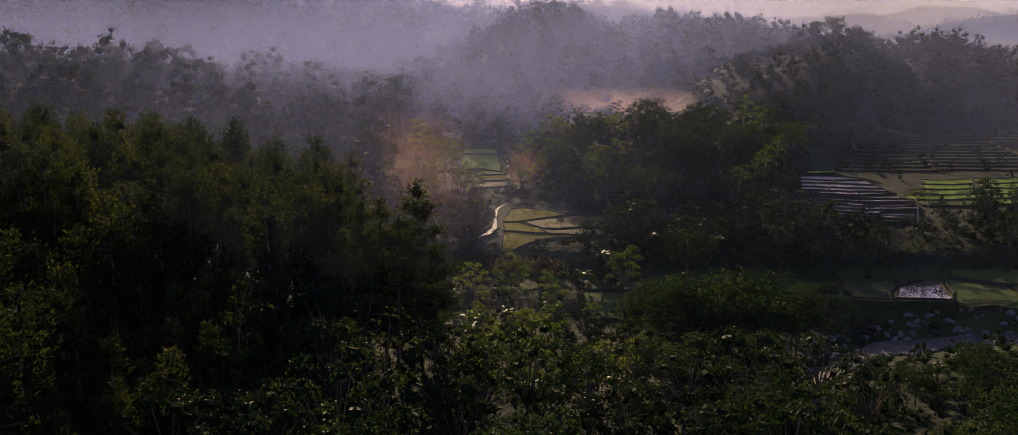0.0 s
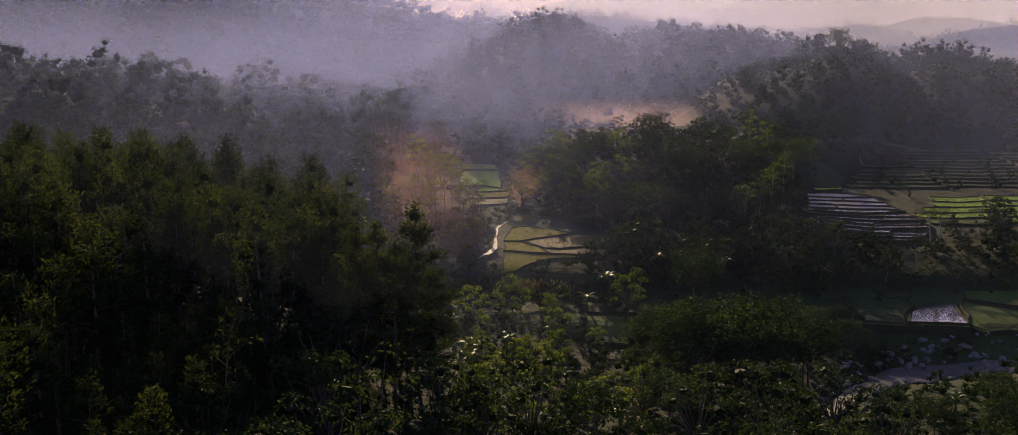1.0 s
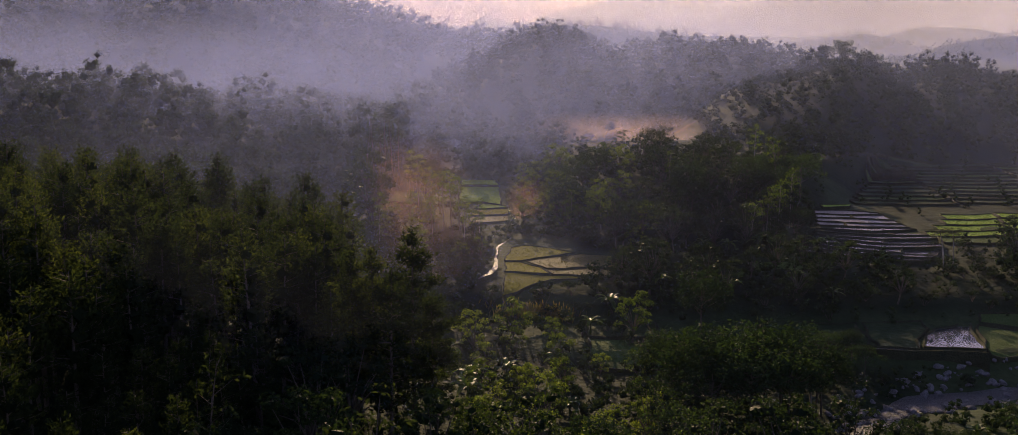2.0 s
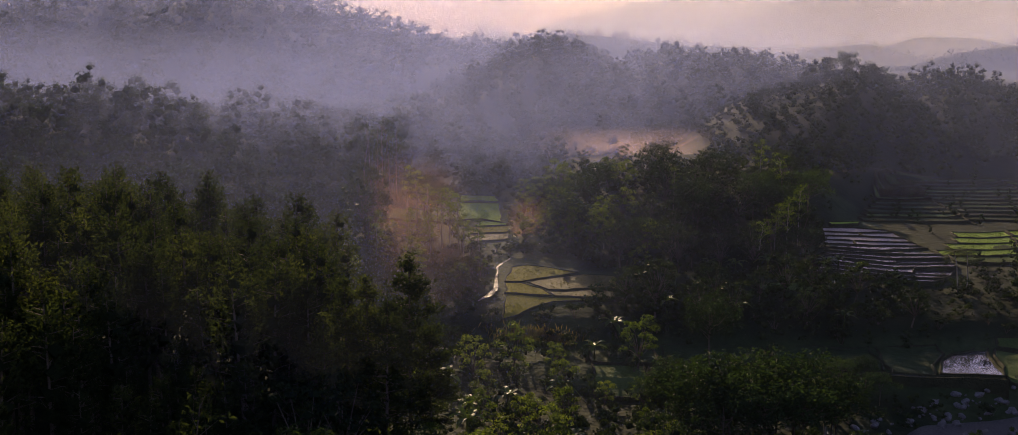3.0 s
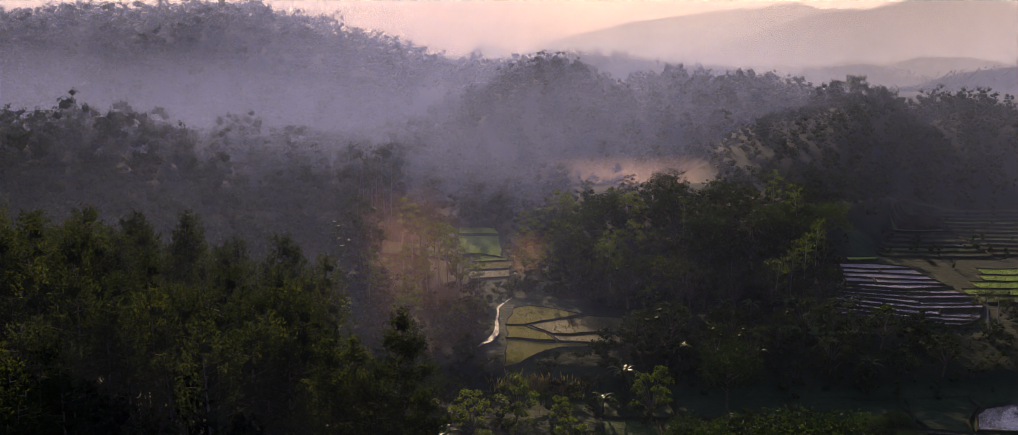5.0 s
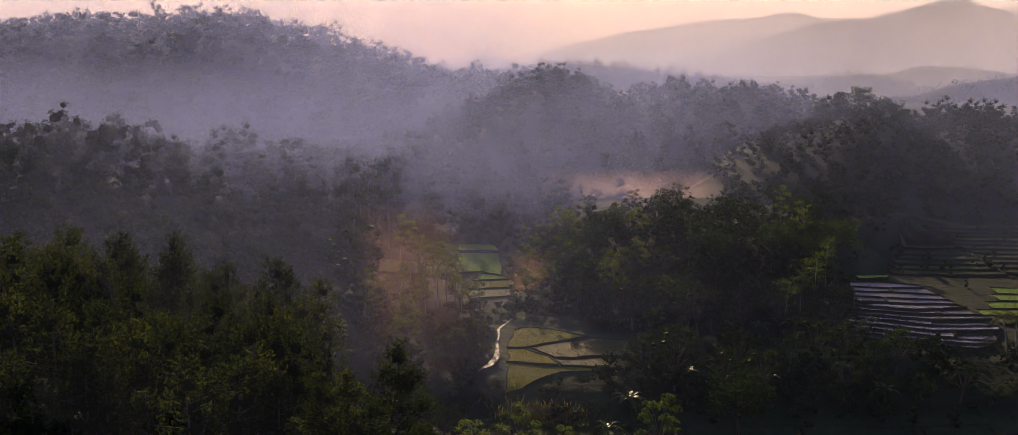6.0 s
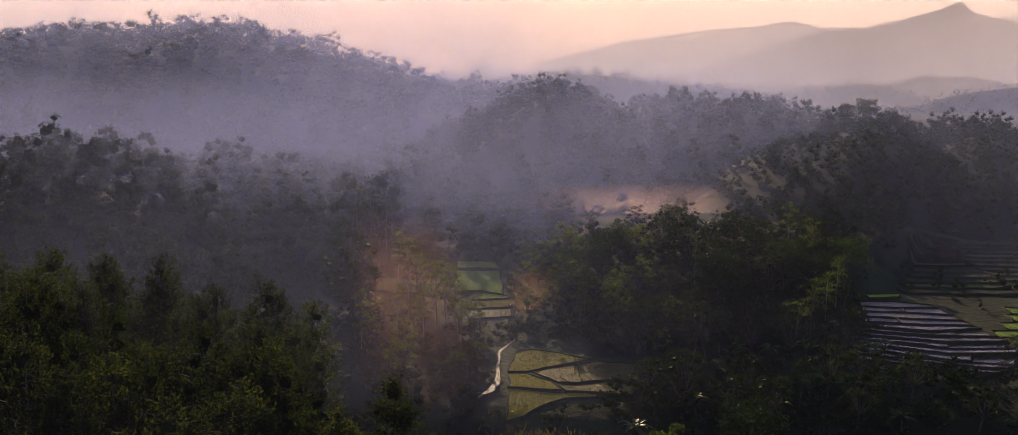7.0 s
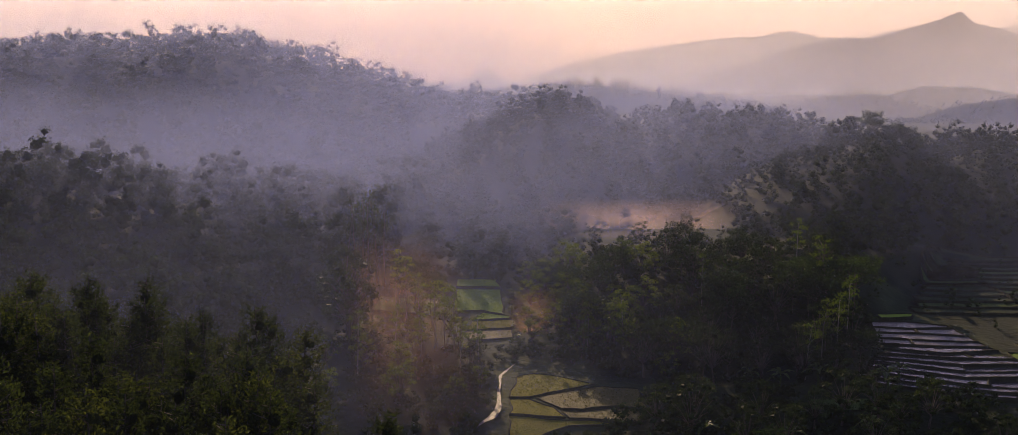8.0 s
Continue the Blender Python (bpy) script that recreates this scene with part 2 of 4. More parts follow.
def mesh_object(name, verts, faces, material, parent=None, smooth=True):
    """verts: array n x 3; faces: array m x 3 or m x 4."""
    me = bpy.data.meshes.new(name)
    verts, faces = np.asarray(verts, np.float32), np.asarray(faces, np.int32)
    k = faces.shape[1]
    me.vertices.add(len(verts))
    me.vertices.foreach_set("co", verts.ravel())
    me.loops.add(faces.size)
    me.loops.foreach_set("vertex_index", faces.ravel())
    me.polygons.add(len(faces))
    me.polygons.foreach_set("loop_start", np.arange(0, faces.size, k, dtype=np.int32))
    me.polygons.foreach_set("use_smooth", np.full(len(faces), smooth))
    me.update(calc_edges=True)
    me.validate()
    me.materials.append(material)
    ob = new(name, me)
    ob.parent = parent
    return ob


def part(name, bm, material, parent, label=""):
    """Links a bmesh as one mesh object under a thing or a part."""
    me = bpy.data.meshes.new(name)
    bm.to_mesh(me)
    bm.free()
    me.materials.append(material)
    ob = new(name, me)
    ob.parent = parent
    return tagged(ob, label)


def grid_faces(nx, ny):
    i = np.arange(nx * ny).reshape(ny, nx)
    return np.stack([i[:-1, :-1], i[:-1, 1:], i[1:, 1:], i[1:, :-1]], -1).reshape(-1, 4)


gx = np.unique(np.r_[np.linspace(-4500, -600, 14), np.linspace(-600, -130, 40), np.arange(-130, 150, 2.6), np.linspace(150, 900, 50), np.linspace(900, 4500, 14)])
gy = np.unique(np.r_[np.linspace(-1500, 40, 24), np.arange(40, 340, 2.6), np.linspace(340, 800, 80), np.linspace(800, 1900, 60), np.linspace(1900, 4900, 14)])
GX, GY = np.meshgrid(gx, gy)
GZ = height(GX, GY)
rough = np.array([noise.noise(Vector((px * 0.11, py * 0.11, 0.0))) for px, py in zip(GX.ravel(), GY.ravel())]).reshape(GX.shape)
GZ = GZ + 0.25 * rough
# dark ground under trees and in bare gaps: undergrowth, with shade put into colour
wooded = (GX < np.interp(GY, (60, 168, 200, 222, 262, 290, 340), (60, -3.5, -5.5, -10, -14, 10, 60))) & (GY > 75) | (GY > 60) & (GY < 160) & (GX < 48) | (GY > 300) & (GX < 240) | (GY > 780) | (GY > 178) & (GY < 202) & (GX > 12) | (GX > 68) & (GX < 77) & (GY > 190) & (GY < 250) | (GX > 8) & (GX < 58) & (GY > 204) & (GY < 280) | (GX > 40) & (GY > 256) | (GX > 66) & (GY > 236) | (GX > 62) & (GY > 178) & (GY < 213) & (GX - 62 > (GY - 200) * 0.6)
ground = mesh_object("ground", np.stack([GX, GY, GZ], -1).reshape(-1, 3), grid_faces(len(gx), len(gy)), GROUND)
shade = ground.data.attributes.new("undergrowth", "FLOAT", "POINT")
shade.data.foreach_set("value", wooded.ravel().astype(np.float32))
gn, gl = GROUND.node_tree.nodes, GROUND.node_tree.links
attr, leafy = gn.new("ShaderNodeAttribute"), gn.new("ShaderNodeMix")
attr.attribute_name = "undergrowth"
leafy.data_type = "RGBA"
# dark leaf-floor tint that also holds the shade
leafy.inputs[7].default_value = (0.016, 0.026, 0.010, 1)
base = gn["Principled BSDF"].inputs["Base Color"]
gl.new(attr.outputs["Fac"], leafy.inputs[0])
gl.new(base.links[0].from_socket, leafy.inputs[6])
gl.new(leafy.outputs[2], base)
dry = ground.data.attributes.new("dry_grass", "FLOAT", "POINT")
patch = np.clip(2.2 - 2.0 * np.minimum(np.hypot((GX - 23) / 13, (GY - 290) / 9), np.hypot((GX - 41) / 3.6, (GY - 319) / 3)) + 0.5 * rough, 0, 1)
dry.data.foreach_set("value", patch.ravel().astype(np.float32))
attr2, straw = gn.new("ShaderNodeAttribute"), gn.new("ShaderNodeMix")
attr2.attribute_name = "dry_grass"
straw.data_type = "RGBA"
straw.inputs[7].default_value = (0.13, 0.098, 0.05, 1)
gl.new(attr2.outputs["Fac"], straw.inputs[0])
gl.new(leafy.outputs[2], straw.inputs[6])
gl.new(straw.outputs[2], base)
tagged(ground, "dark grassy valley floor rising into wooded hills", "ground", kind="structure")

# far mountains
MOUNTAIN = mat_rough("distant_mountain", [(0.3, (0.06, 0.07, 0.06)), (0.7, (0.10, 0.10, 0.09))], 0.004)


def mountain(name, y, depth, xs, zs, label):
    n, k = 300, 25
    x = np.linspace(xs[0], xs[-1], n)
    crest = np.interp(x, xs, zs) + np.array([9 * noise.fractal(Vector((v * 0.012, y, 0)), 0.6, 2.2, 7) for v in x])
    rows = []
    for j in range(k):
        u = j / (k - 1) * 2 - 1
        rows.append(np.stack([x, np.full(n, y) + u * depth, 5 + (np.maximum(crest, 6) - 5) * (1 - abs(u)) ** 0.8], -1))
    ob = mesh_object(name, np.concatenate(rows), grid_faces(n, k), MOUNTAIN, smooth=False)
    return tagged(ob, label, "mountain", kind="structure")


mountain("backdrop_mountain_near", 3300, 260, (300, 440, 540, 661, 797, 850, 916, 1034, 1110, 1168, 1215, 1255, 1321, 1583, 2600), (5, 20, 56, 97, 140, 138, 144, 170, 196, 217, 188, 176, 160, 142, 160), "pale hazy mountain with a pointed summit")
mountain("backdrop_mountain_far", 4300, 260, (-2800, -1200, -400, -209, -150, -119, -80, -7, 60, 150, 418, 685, 860, 930, 1131, 1391, 1770, 2900), (60, 40, 20, 8, 38, 66, 44, 20, 40, 76, 132, 170, 180, 198, 168, 213, 213, 120), "very pale distant mountain range in haze")

# ---------------------------------------------------------------- mist


def mist_bank(y, x0, x1, z0, z1, thickness, size, lit, colour=(0.80, 0.80, 0.86), side=None, bend=0.0, low=None, ends_at=0.06, wispy=0.25):
    n, k = 24, 6
    x = np.linspace(x0, x1, n)
    z = np.linspace(z0, z1, k)
    X, Z = np.meshgrid(x, z)
    u = (X - (x0 + x1) / 2) / (x1 - x0) * 2
    Y = y + bend * u * u + 6 * np.sin(X * 0.02 + y) * min(1, (x1 - x0) / 200)
    ob = mesh_object("mist_bank", np.stack([X, Y, Z], -1).reshape(-1, 3), grid_faces(n, k), mat_mist("mist", thickness, z0 + (z1 - z0) * 0.15 if low is None else low, z1, size, lit, colour, side, ends_at, wispy))
    return tagged(ob, "thin veil of morning mist with haze and sun glow put into its tint", "mist", "mist banks", "stuff")


# aerial haze put in as tinted sheets: blue near, paler with distance
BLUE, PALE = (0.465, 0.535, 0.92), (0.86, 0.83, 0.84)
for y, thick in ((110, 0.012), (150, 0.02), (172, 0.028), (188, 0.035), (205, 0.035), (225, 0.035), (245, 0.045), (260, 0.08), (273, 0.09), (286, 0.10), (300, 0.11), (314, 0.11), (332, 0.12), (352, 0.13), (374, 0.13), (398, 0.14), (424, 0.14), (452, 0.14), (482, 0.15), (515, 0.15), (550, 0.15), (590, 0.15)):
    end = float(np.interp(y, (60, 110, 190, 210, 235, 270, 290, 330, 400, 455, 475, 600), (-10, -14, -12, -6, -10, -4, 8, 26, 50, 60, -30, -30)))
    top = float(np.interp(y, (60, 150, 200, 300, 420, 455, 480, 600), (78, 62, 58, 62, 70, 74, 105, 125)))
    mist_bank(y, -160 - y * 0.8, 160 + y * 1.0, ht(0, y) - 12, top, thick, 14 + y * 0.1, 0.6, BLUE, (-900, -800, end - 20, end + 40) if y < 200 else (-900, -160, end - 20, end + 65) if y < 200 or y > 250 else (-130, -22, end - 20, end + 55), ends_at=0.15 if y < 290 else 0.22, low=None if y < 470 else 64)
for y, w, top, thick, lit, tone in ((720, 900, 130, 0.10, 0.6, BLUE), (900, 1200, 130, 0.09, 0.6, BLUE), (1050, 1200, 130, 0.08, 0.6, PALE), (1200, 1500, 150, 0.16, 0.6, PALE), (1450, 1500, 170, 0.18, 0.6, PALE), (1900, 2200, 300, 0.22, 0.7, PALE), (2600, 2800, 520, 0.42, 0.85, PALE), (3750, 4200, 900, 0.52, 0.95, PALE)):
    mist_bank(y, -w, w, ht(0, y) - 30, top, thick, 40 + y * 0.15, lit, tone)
# far sheet added to put haze over the low sky
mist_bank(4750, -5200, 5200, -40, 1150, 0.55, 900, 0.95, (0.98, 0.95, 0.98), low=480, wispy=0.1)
# low wisps over the fields and the clearing; warm sunlight put into their tint
GLOW_TINT = (0.95, 0.52, 0.24)
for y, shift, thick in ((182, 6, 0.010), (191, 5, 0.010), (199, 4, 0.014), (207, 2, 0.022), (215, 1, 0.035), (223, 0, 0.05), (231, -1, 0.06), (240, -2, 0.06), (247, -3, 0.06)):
    mist_bank(y, -48, 8, 14, 35, thick, 6, 0.95, GLOW_TINT, (-29 + shift, -23 + shift, -20 + shift, -8 + shift), low=19, ends_at=0.0, wispy=0.5)
mist_bank(228, -8, 9, 16, 28, 0.2, 4, 0.95, GLOW_TINT, (-3.5, 0.6, 0.8, 5), low=18, ends_at=0.0, wispy=0.5)
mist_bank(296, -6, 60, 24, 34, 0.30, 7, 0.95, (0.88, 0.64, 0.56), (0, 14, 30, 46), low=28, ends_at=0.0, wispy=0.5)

# ---------------------------------------------------------------- plants: shapes
rng = np.random.default_rng(7)


def leaf_quads(centre, normal, along, length, width):
    """One four-cornered leaf or spray per row, pointed at its tip."""
    n = normal / np.maximum(np.linalg.norm(normal, axis=1, keepdims=True), 1e-6)
    a = along - n * (along * n).sum(1, keepdims=True)
    a = a / np.maximum(np.linalg.norm(a, axis=1, keepdims=True), 1e-6)
    s = np.cross(n, a)
    L, W = length[:, None] / 2, width[:, None] / 2
    droop = n * L * 0.25
    v = np.stack([centre - a * L - droop, centre - a * L * 0.1 + s * W, centre + a * L - droop, centre - a * L * 0.1 - s * W], 1)
    return v.reshape(-1, 3), np.arange(len(centre) * 4).reshape(-1, 4)


def unit(n, r):
    v = r.normal(size=(n, 3))
    return v / np.linalg.norm(v, axis=1, keepdims=True)


def tube(points, radii, sides=6):
    """A tapered bent tube through the points."""
    pts = np.asarray(points, float)
    verts, faces = [], []
    for i, p in enumerate(pts):
        d = pts[min(i + 1, len(pts) - 1)] - pts[max(i - 1, 0)]
        d = d / (np.linalg.norm(d) + 1e-9)
        u = np.cross(d, (0.31, 0.95, 0.05))
        u = u / (np.linalg.norm(u) + 1e-9)
        w = np.cross(d, u)
        for k in range(sides):
            t = 2 * math.pi * k / sides
            verts.append(p + radii[i] * (math.cos(t) * u + math.sin(t) * w))
    for i in range(len(pts) - 1):
        for k in range(sides):
            a, b = i * sides + k, i * sides + (k + 1) % sides
            faces.append((a, b, b + sides, a + sides))
    return np.array(verts), np.array(faces)


def join(pieces):
    vs, fs, off = [], [], 0
    for v, f in pieces:
        vs.append(v)
        fs.append(f + off)
        off += len(v)
    return np.concatenate(vs), np.concatenate(fs)


def clump_leaves(r, centres, radii, count, size, flat=0.8, outward=0.9, narrow=0.5, loose=0.7, shell=(0.55, 0.5)):
    """Leaves in the outer shell of several clumps."""
    w = radii ** 2 / (radii ** 2).sum()
    pick = r.choice(len(centres), count, p=w)
    d = unit(count, r)
    d[:, 2] = np.where(d[:, 2] < -0.35, -d[:, 2], d[:, 2])
    rad = radii[pick] * (shell[0] + shell[1] * r.random(count) ** 0.6)
    c = centres[pick] + d * rad[:, None] * np.array([1, 1, flat])
    nrm = d * outward + np.array([0, 0, 0.3]) + loose * unit(count, r)
    s = size * (0.6 + 0.8 * r.random(count))
    return leaf_quads(c, nrm, d + 0.5 * unit(count, r), s, s * narrow)


def core_form():
    """A rough block of four-sided faces, hidden inside the leaves."""
    bm = bmesh.new()
    bmesh.ops.create_cube(bm, size=2.0)
    bm.verts.index_update()
    v = np.array([p.co[:] for p in bm.verts])
    f = np.array([[p.index for p in q.verts] for q in bm.faces])
    bm.free()
    return v / np.linalg.norm(v, axis=1, keepdims=True), f


CORE = core_form()


def clump_cores(r, centres, radii, flat=0.8, fill=0.72):
    """Rough inner masses that close a dense crown."""
    out = []
    for c, q in zip(centres, radii):
        a, b = r.random(2) * 6.283
        turn = np.array(Matrix.Rotation(a, 3, "Z") @ Matrix.Rotation(b, 3, "X"))
        v = (CORE[0] * (0.8 + 0.4 * r.random((len(CORE[0]), 1)))) @ turn * q * fill * np.array([1, 1, flat]) + c
        out.append((v, CORE[1]))
    return out


def pine_shape(seed, h, leaves=1150, low=0.30, spread=0.66):
    """A pine of the wood: a dense rounded cone of upturned tufts."""
    r = np.random.default_rng(seed)
    lean = r.normal(size=2) * 0.25
    axis = lambda u: np.array([lean[0] * u * u, lean[1] * u * u, h * u])
    trunk = [tube([axis(u) for u in np.linspace(-0.03, 0.97, 7)], np.linspace(0.20, 0.03, 7) * h / 14)]
    cs, ds = [], []
    n = 56
    for i in range(n):
        u = low + (0.95 - low) * (i / (n - 1)) ** 0.75
        a = i * 2.4 + r.random() * 0.8
        v = (u - low) / (1 - low)
        reach = spread * h * 0.225 * (0.06 + math.sqrt(max(0.0, 1 - v ** 1.7))) * (0.66 + 0.5 * r.random()) * min(1, 0.7 + 2.0 * v)
        tip = axis(u) + np.array([math.cos(a) * reach, math.sin(a) * reach, reach * 0.30])
        if i % 3 == 0:
            trunk.append(tube([axis(u), tip], (0.05, 0.015), 3))
        cs.append(tip)
        ds.append(np.array([math.cos(a), math.sin(a), 0.9]))
    cs, ds = np.array(cs), np.array(ds)
    k = r.integers(0, n, leaves)
    s = (0.20 + 0.24 * r.random(leaves)) * (h / 14) ** 0.5
    al = ds[k] + 0.75 * unit(leaves, r)
    c = cs[k] - ds[k] * (0.8 * r.random((leaves, 1)) ** 1.8) * h / 14 + r.normal(size=(leaves, 3)) * np.array([0.19, 0.19, 0.15]) * h / 14
    crown = leaf_quads(c, unit(leaves, r) + np.array([0, 0, 0.5]), al, s, s * 0.42)
    us = np.linspace(low + 0.06, 0.86, 6)
    rad = np.array([h * spread * 0.205 * math.sqrt(max(0.1, 1 - ((u - low) / (1 - low)) ** 1.9)) for u in us])
    side = np.stack([r.normal(size=6) * 0.2, r.normal(size=6) * 0.2, 0 * us], 1)
    return join(trunk), join([crown] + clump_cores(r, np.array([axis(u) for u in us]) + side, rad, 0.9, 0.42))


def tall_pine_shape(seed, h, leaves=5200, low=0.22):
    """A free-standing pine with open, level whorls of boughs round a visible stem."""
    r = np.random.default_rng(seed)
    lean = r.normal(size=2) * 0.2
    axis = lambda u: np.array([lean[0] * u * u, lean[1] * u * u, h * u])
    trunk = [tube([axis(u) for u in np.linspace(-0.03, 0.98, 8)], np.linspace(0.22, 0.03, 8) * h / 18)]
    cs, ds, share = [], [], []
    for w in range(15):
        u = low + (0.97 - low) * w / 14
        v = w / 14
        for b in range(5):
            a = w * 1.1 + b * 1.257 + r.normal() * 0.25
            reach = h * 0.27 * (0.06 + (1 - v) ** 0.8) * (0.6 + 0.5 * r.random()) * min(1, 0.5 + 2.5 * v)
            u = min(0.98, low + (0.97 - low) * w / 14 + 0.022 * r.normal())
            tip = axis(u) + np.array([math.cos(a) * reach, math.sin(a) * reach, reach * (0.12 + 0.25 * v)])
            trunk.append(tube([axis(u), (axis(u) + tip) / 2 - np.array([0, 0, 0.05 * reach]), tip], (0.05, 0.035, 0.015), 3))
            for q in np.linspace(0.3, 1.0, 6):
                cs.append(axis(u) * (1 - q) + tip * q)
                ds.append(np.array([math.cos(a), math.sin(a), 0.5]))
                share.append(0.25 + reach * q)
    cs, ds = np.array(cs), np.array(ds)
    k = r.choice(len(cs), leaves, p=np.array(share) / sum(share))
    c = cs[k] + r.normal(size=(leaves, 3)) * np.array([0.36, 0.36, 0.24])
    s = 0.32 + 0.26 * r.random(leaves)
    crown = leaf_quads(c, unit(leaves, r) + np.array([0, 0, 0.7]), ds[k] + 0.8 * unit(leaves, r), s, s * 0.4)
    return join(trunk), crown


def broad_shape(seed, h, leaves=820, size=0.36, width=0.36, base=0.26, clumps=17, flat=0.75, core=0.4):
    r = np.random.default_rng(seed)
    crown_c, rad = [], []
    trunk = []
    fork = np.array([r.normal() * 0.3, r.normal() * 0.3, h * base])
    trunk.append(tube([(0, 0, -0.5), fork * 0.5 + np.array([0.05, 0, 0]), fork, fork + np.array([0.1, 0.1, h * 0.2])], np.array([0.22, 0.17, 0.13, 0.07]) * h / 9))
    for i in range(clumps):
        a, u = i * 2.4 + r.random(), (i + 0.5) / clumps
        rr = h * width * (0.35 + 0.75 * math.sin(math.pi * (0.15 + 0.8 * u))) * (0.55 + 0.5 * r.random())
        c = np.array([math.cos(a) * rr, math.sin(a) * rr, h * (base + 0.08 + (0.86 - base) * u)])
        crown_c.append(c)
        rad.append(h * (0.065 + 0.085 * r.random()))
        trunk.append(tube([fork, (fork + c) / 2 + np.array([0, 0, 0.05 * h]), c], np.array([0.09, 0.055, 0.02]) * h / 9, 4))
    crown = clump_leaves(r, np.array(crown_c), np.array(rad), leaves, size, flat)
    if core:
        crown = join([crown] + clump_cores(r, np.array(crown_c), np.array(rad), flat, core))
    return join(trunk), crown


def feather_shape(seed, h, leaves=1000):
    """A tree of flat feathery tiers on rising limbs."""
    r = np.random.default_rng(seed)
    fork = np.array([0.1, 0.1, h * 0.4])
    trunk = [tube([(0, 0, -0.5), fork * 0.5, fork, (0.2, 0.1, h * 0.85)], np.array([0.2, 0.16, 0.12, 0.04]) * h / 10)]
    cs, rad = [], []
    for i in range(16):
        a, u = i * 2.4 + r.random() * 0.6, (i + 0.5) / 16
        reach = h * (0.50 - 0.25 * u) * (0.45 + 0.6 * r.random())
        c = np.array([math.cos(a) * reach, math.sin(a) * reach, h * (0.55 + 0.42 * u) + 0.02 * h * r.normal()])
        cs.append(c)
        rad.append(h * (0.11 + 0.07 * r.random()))
        trunk.append(tube([fork + np.array([0, 0, h * 0.3 * u]), (fork + c) / 2 + np.array([0, 0, 0.04 * h]), c], np.array([0.07, 0.045, 0.015]) * h / 10, 4))
    cs, rad = np.array(cs), np.array(rad)
    k = r.choice(16, leaves, p=rad ** 2 / (rad ** 2).sum())
    a, q = r.random(leaves) * 6.283, np.sqrt(r.random(leaves))
    off = np.stack([np.cos(a) * q, np.sin(a) * q, 0.22 * r.normal(size=leaves) - 0.12 * q * q], 1) * rad[k][:, None] * 1.25
    al = np.stack([np.cos(a), np.sin(a), -0.15 + 0 * a], 1) + 0.5 * unit(leaves, r)
    s = 0.40 + 0.35 * r.random(leaves)
    crown = leaf_quads(cs[k] + off, np.array([0, 0, 0.8]) + 0.9 * unit(leaves, r), al, s, s * 0.45)
    return join(trunk), crown


def slim_shape(seed, h, leaves=420):
    """A slender tree with a bare pale stem and a small loose crown."""
    r = np.random.default_rng(seed)
    b = r.normal(size=2) * 0.5
    ax = lambda u: np.array([b[0] * u * u, b[1] * u * u, h * u])
    trunk = [tube([ax(u) for u in np.linspace(-0.04, 0.97, 7)], np.linspace(0.11, 0.025, 7))]
    cs, rad = [], []
    for i in range(10):
        u, a = 0.5 + 0.5 * i / 9, i * 2.4
        reach = h * 0.16 * (0.4 + 0.8 * r.random()) * (1.2 - u * 0.6)
        c = ax(u) + np.array([math.cos(a) * reach, math.sin(a) * reach, reach * 0.3])
        cs.append(c)
        rad.append(h * (0.055 + 0.035 * r.random()))
        trunk.append(tube([ax(u - 0.06), c], (0.035, 0.012), 3))
    crown = clump_leaves(r, np.array(cs), np.array(rad) * 1.3, leaves, 0.36, 0.6, shell=(0.15, 1.0))
    return join(trunk), crown


def bamboo_shape(seed, h, leaves=900):
    r = np.random.default_rng(seed)
    trunk, cs, ds = [], [], []
    for i in range(9):
        a = r.random() * 6.283
        out = h * (0.10 + 0.16 * r.random())
        o = np.array([math.cos(a), math.sin(a), 0])
        P = lambda u, o=o, out=out: o * (0.3 + out * max(u, 0) ** 2.2) + np.array([0, 0, h * (u - 0.12 * u ** 4)])
        trunk.append(tube([P(u) for u in np.linspace(-0.03, 1, 6)], np.linspace(0.055, 0.012, 6), 4))
        for u in np.linspace(0.3, 1, 10):
            cs.append(P(u))
            ds.append(o)
    cs, ds = np.array(cs), np.array(ds)
    k = r.integers(0, len(cs), leaves)
    c = cs[k] + r.normal(size=(leaves, 3)) * 0.38
    s = 0.38 + 0.35 * r.random(leaves)
    crown = leaf_quads(c, unit(leaves, r) + np.array([0, 0, 0.4]), ds[k] + unit(leaves, r) - np.array([0, 0, 0.4]), s, s * 0.32)
    return trunk, crown


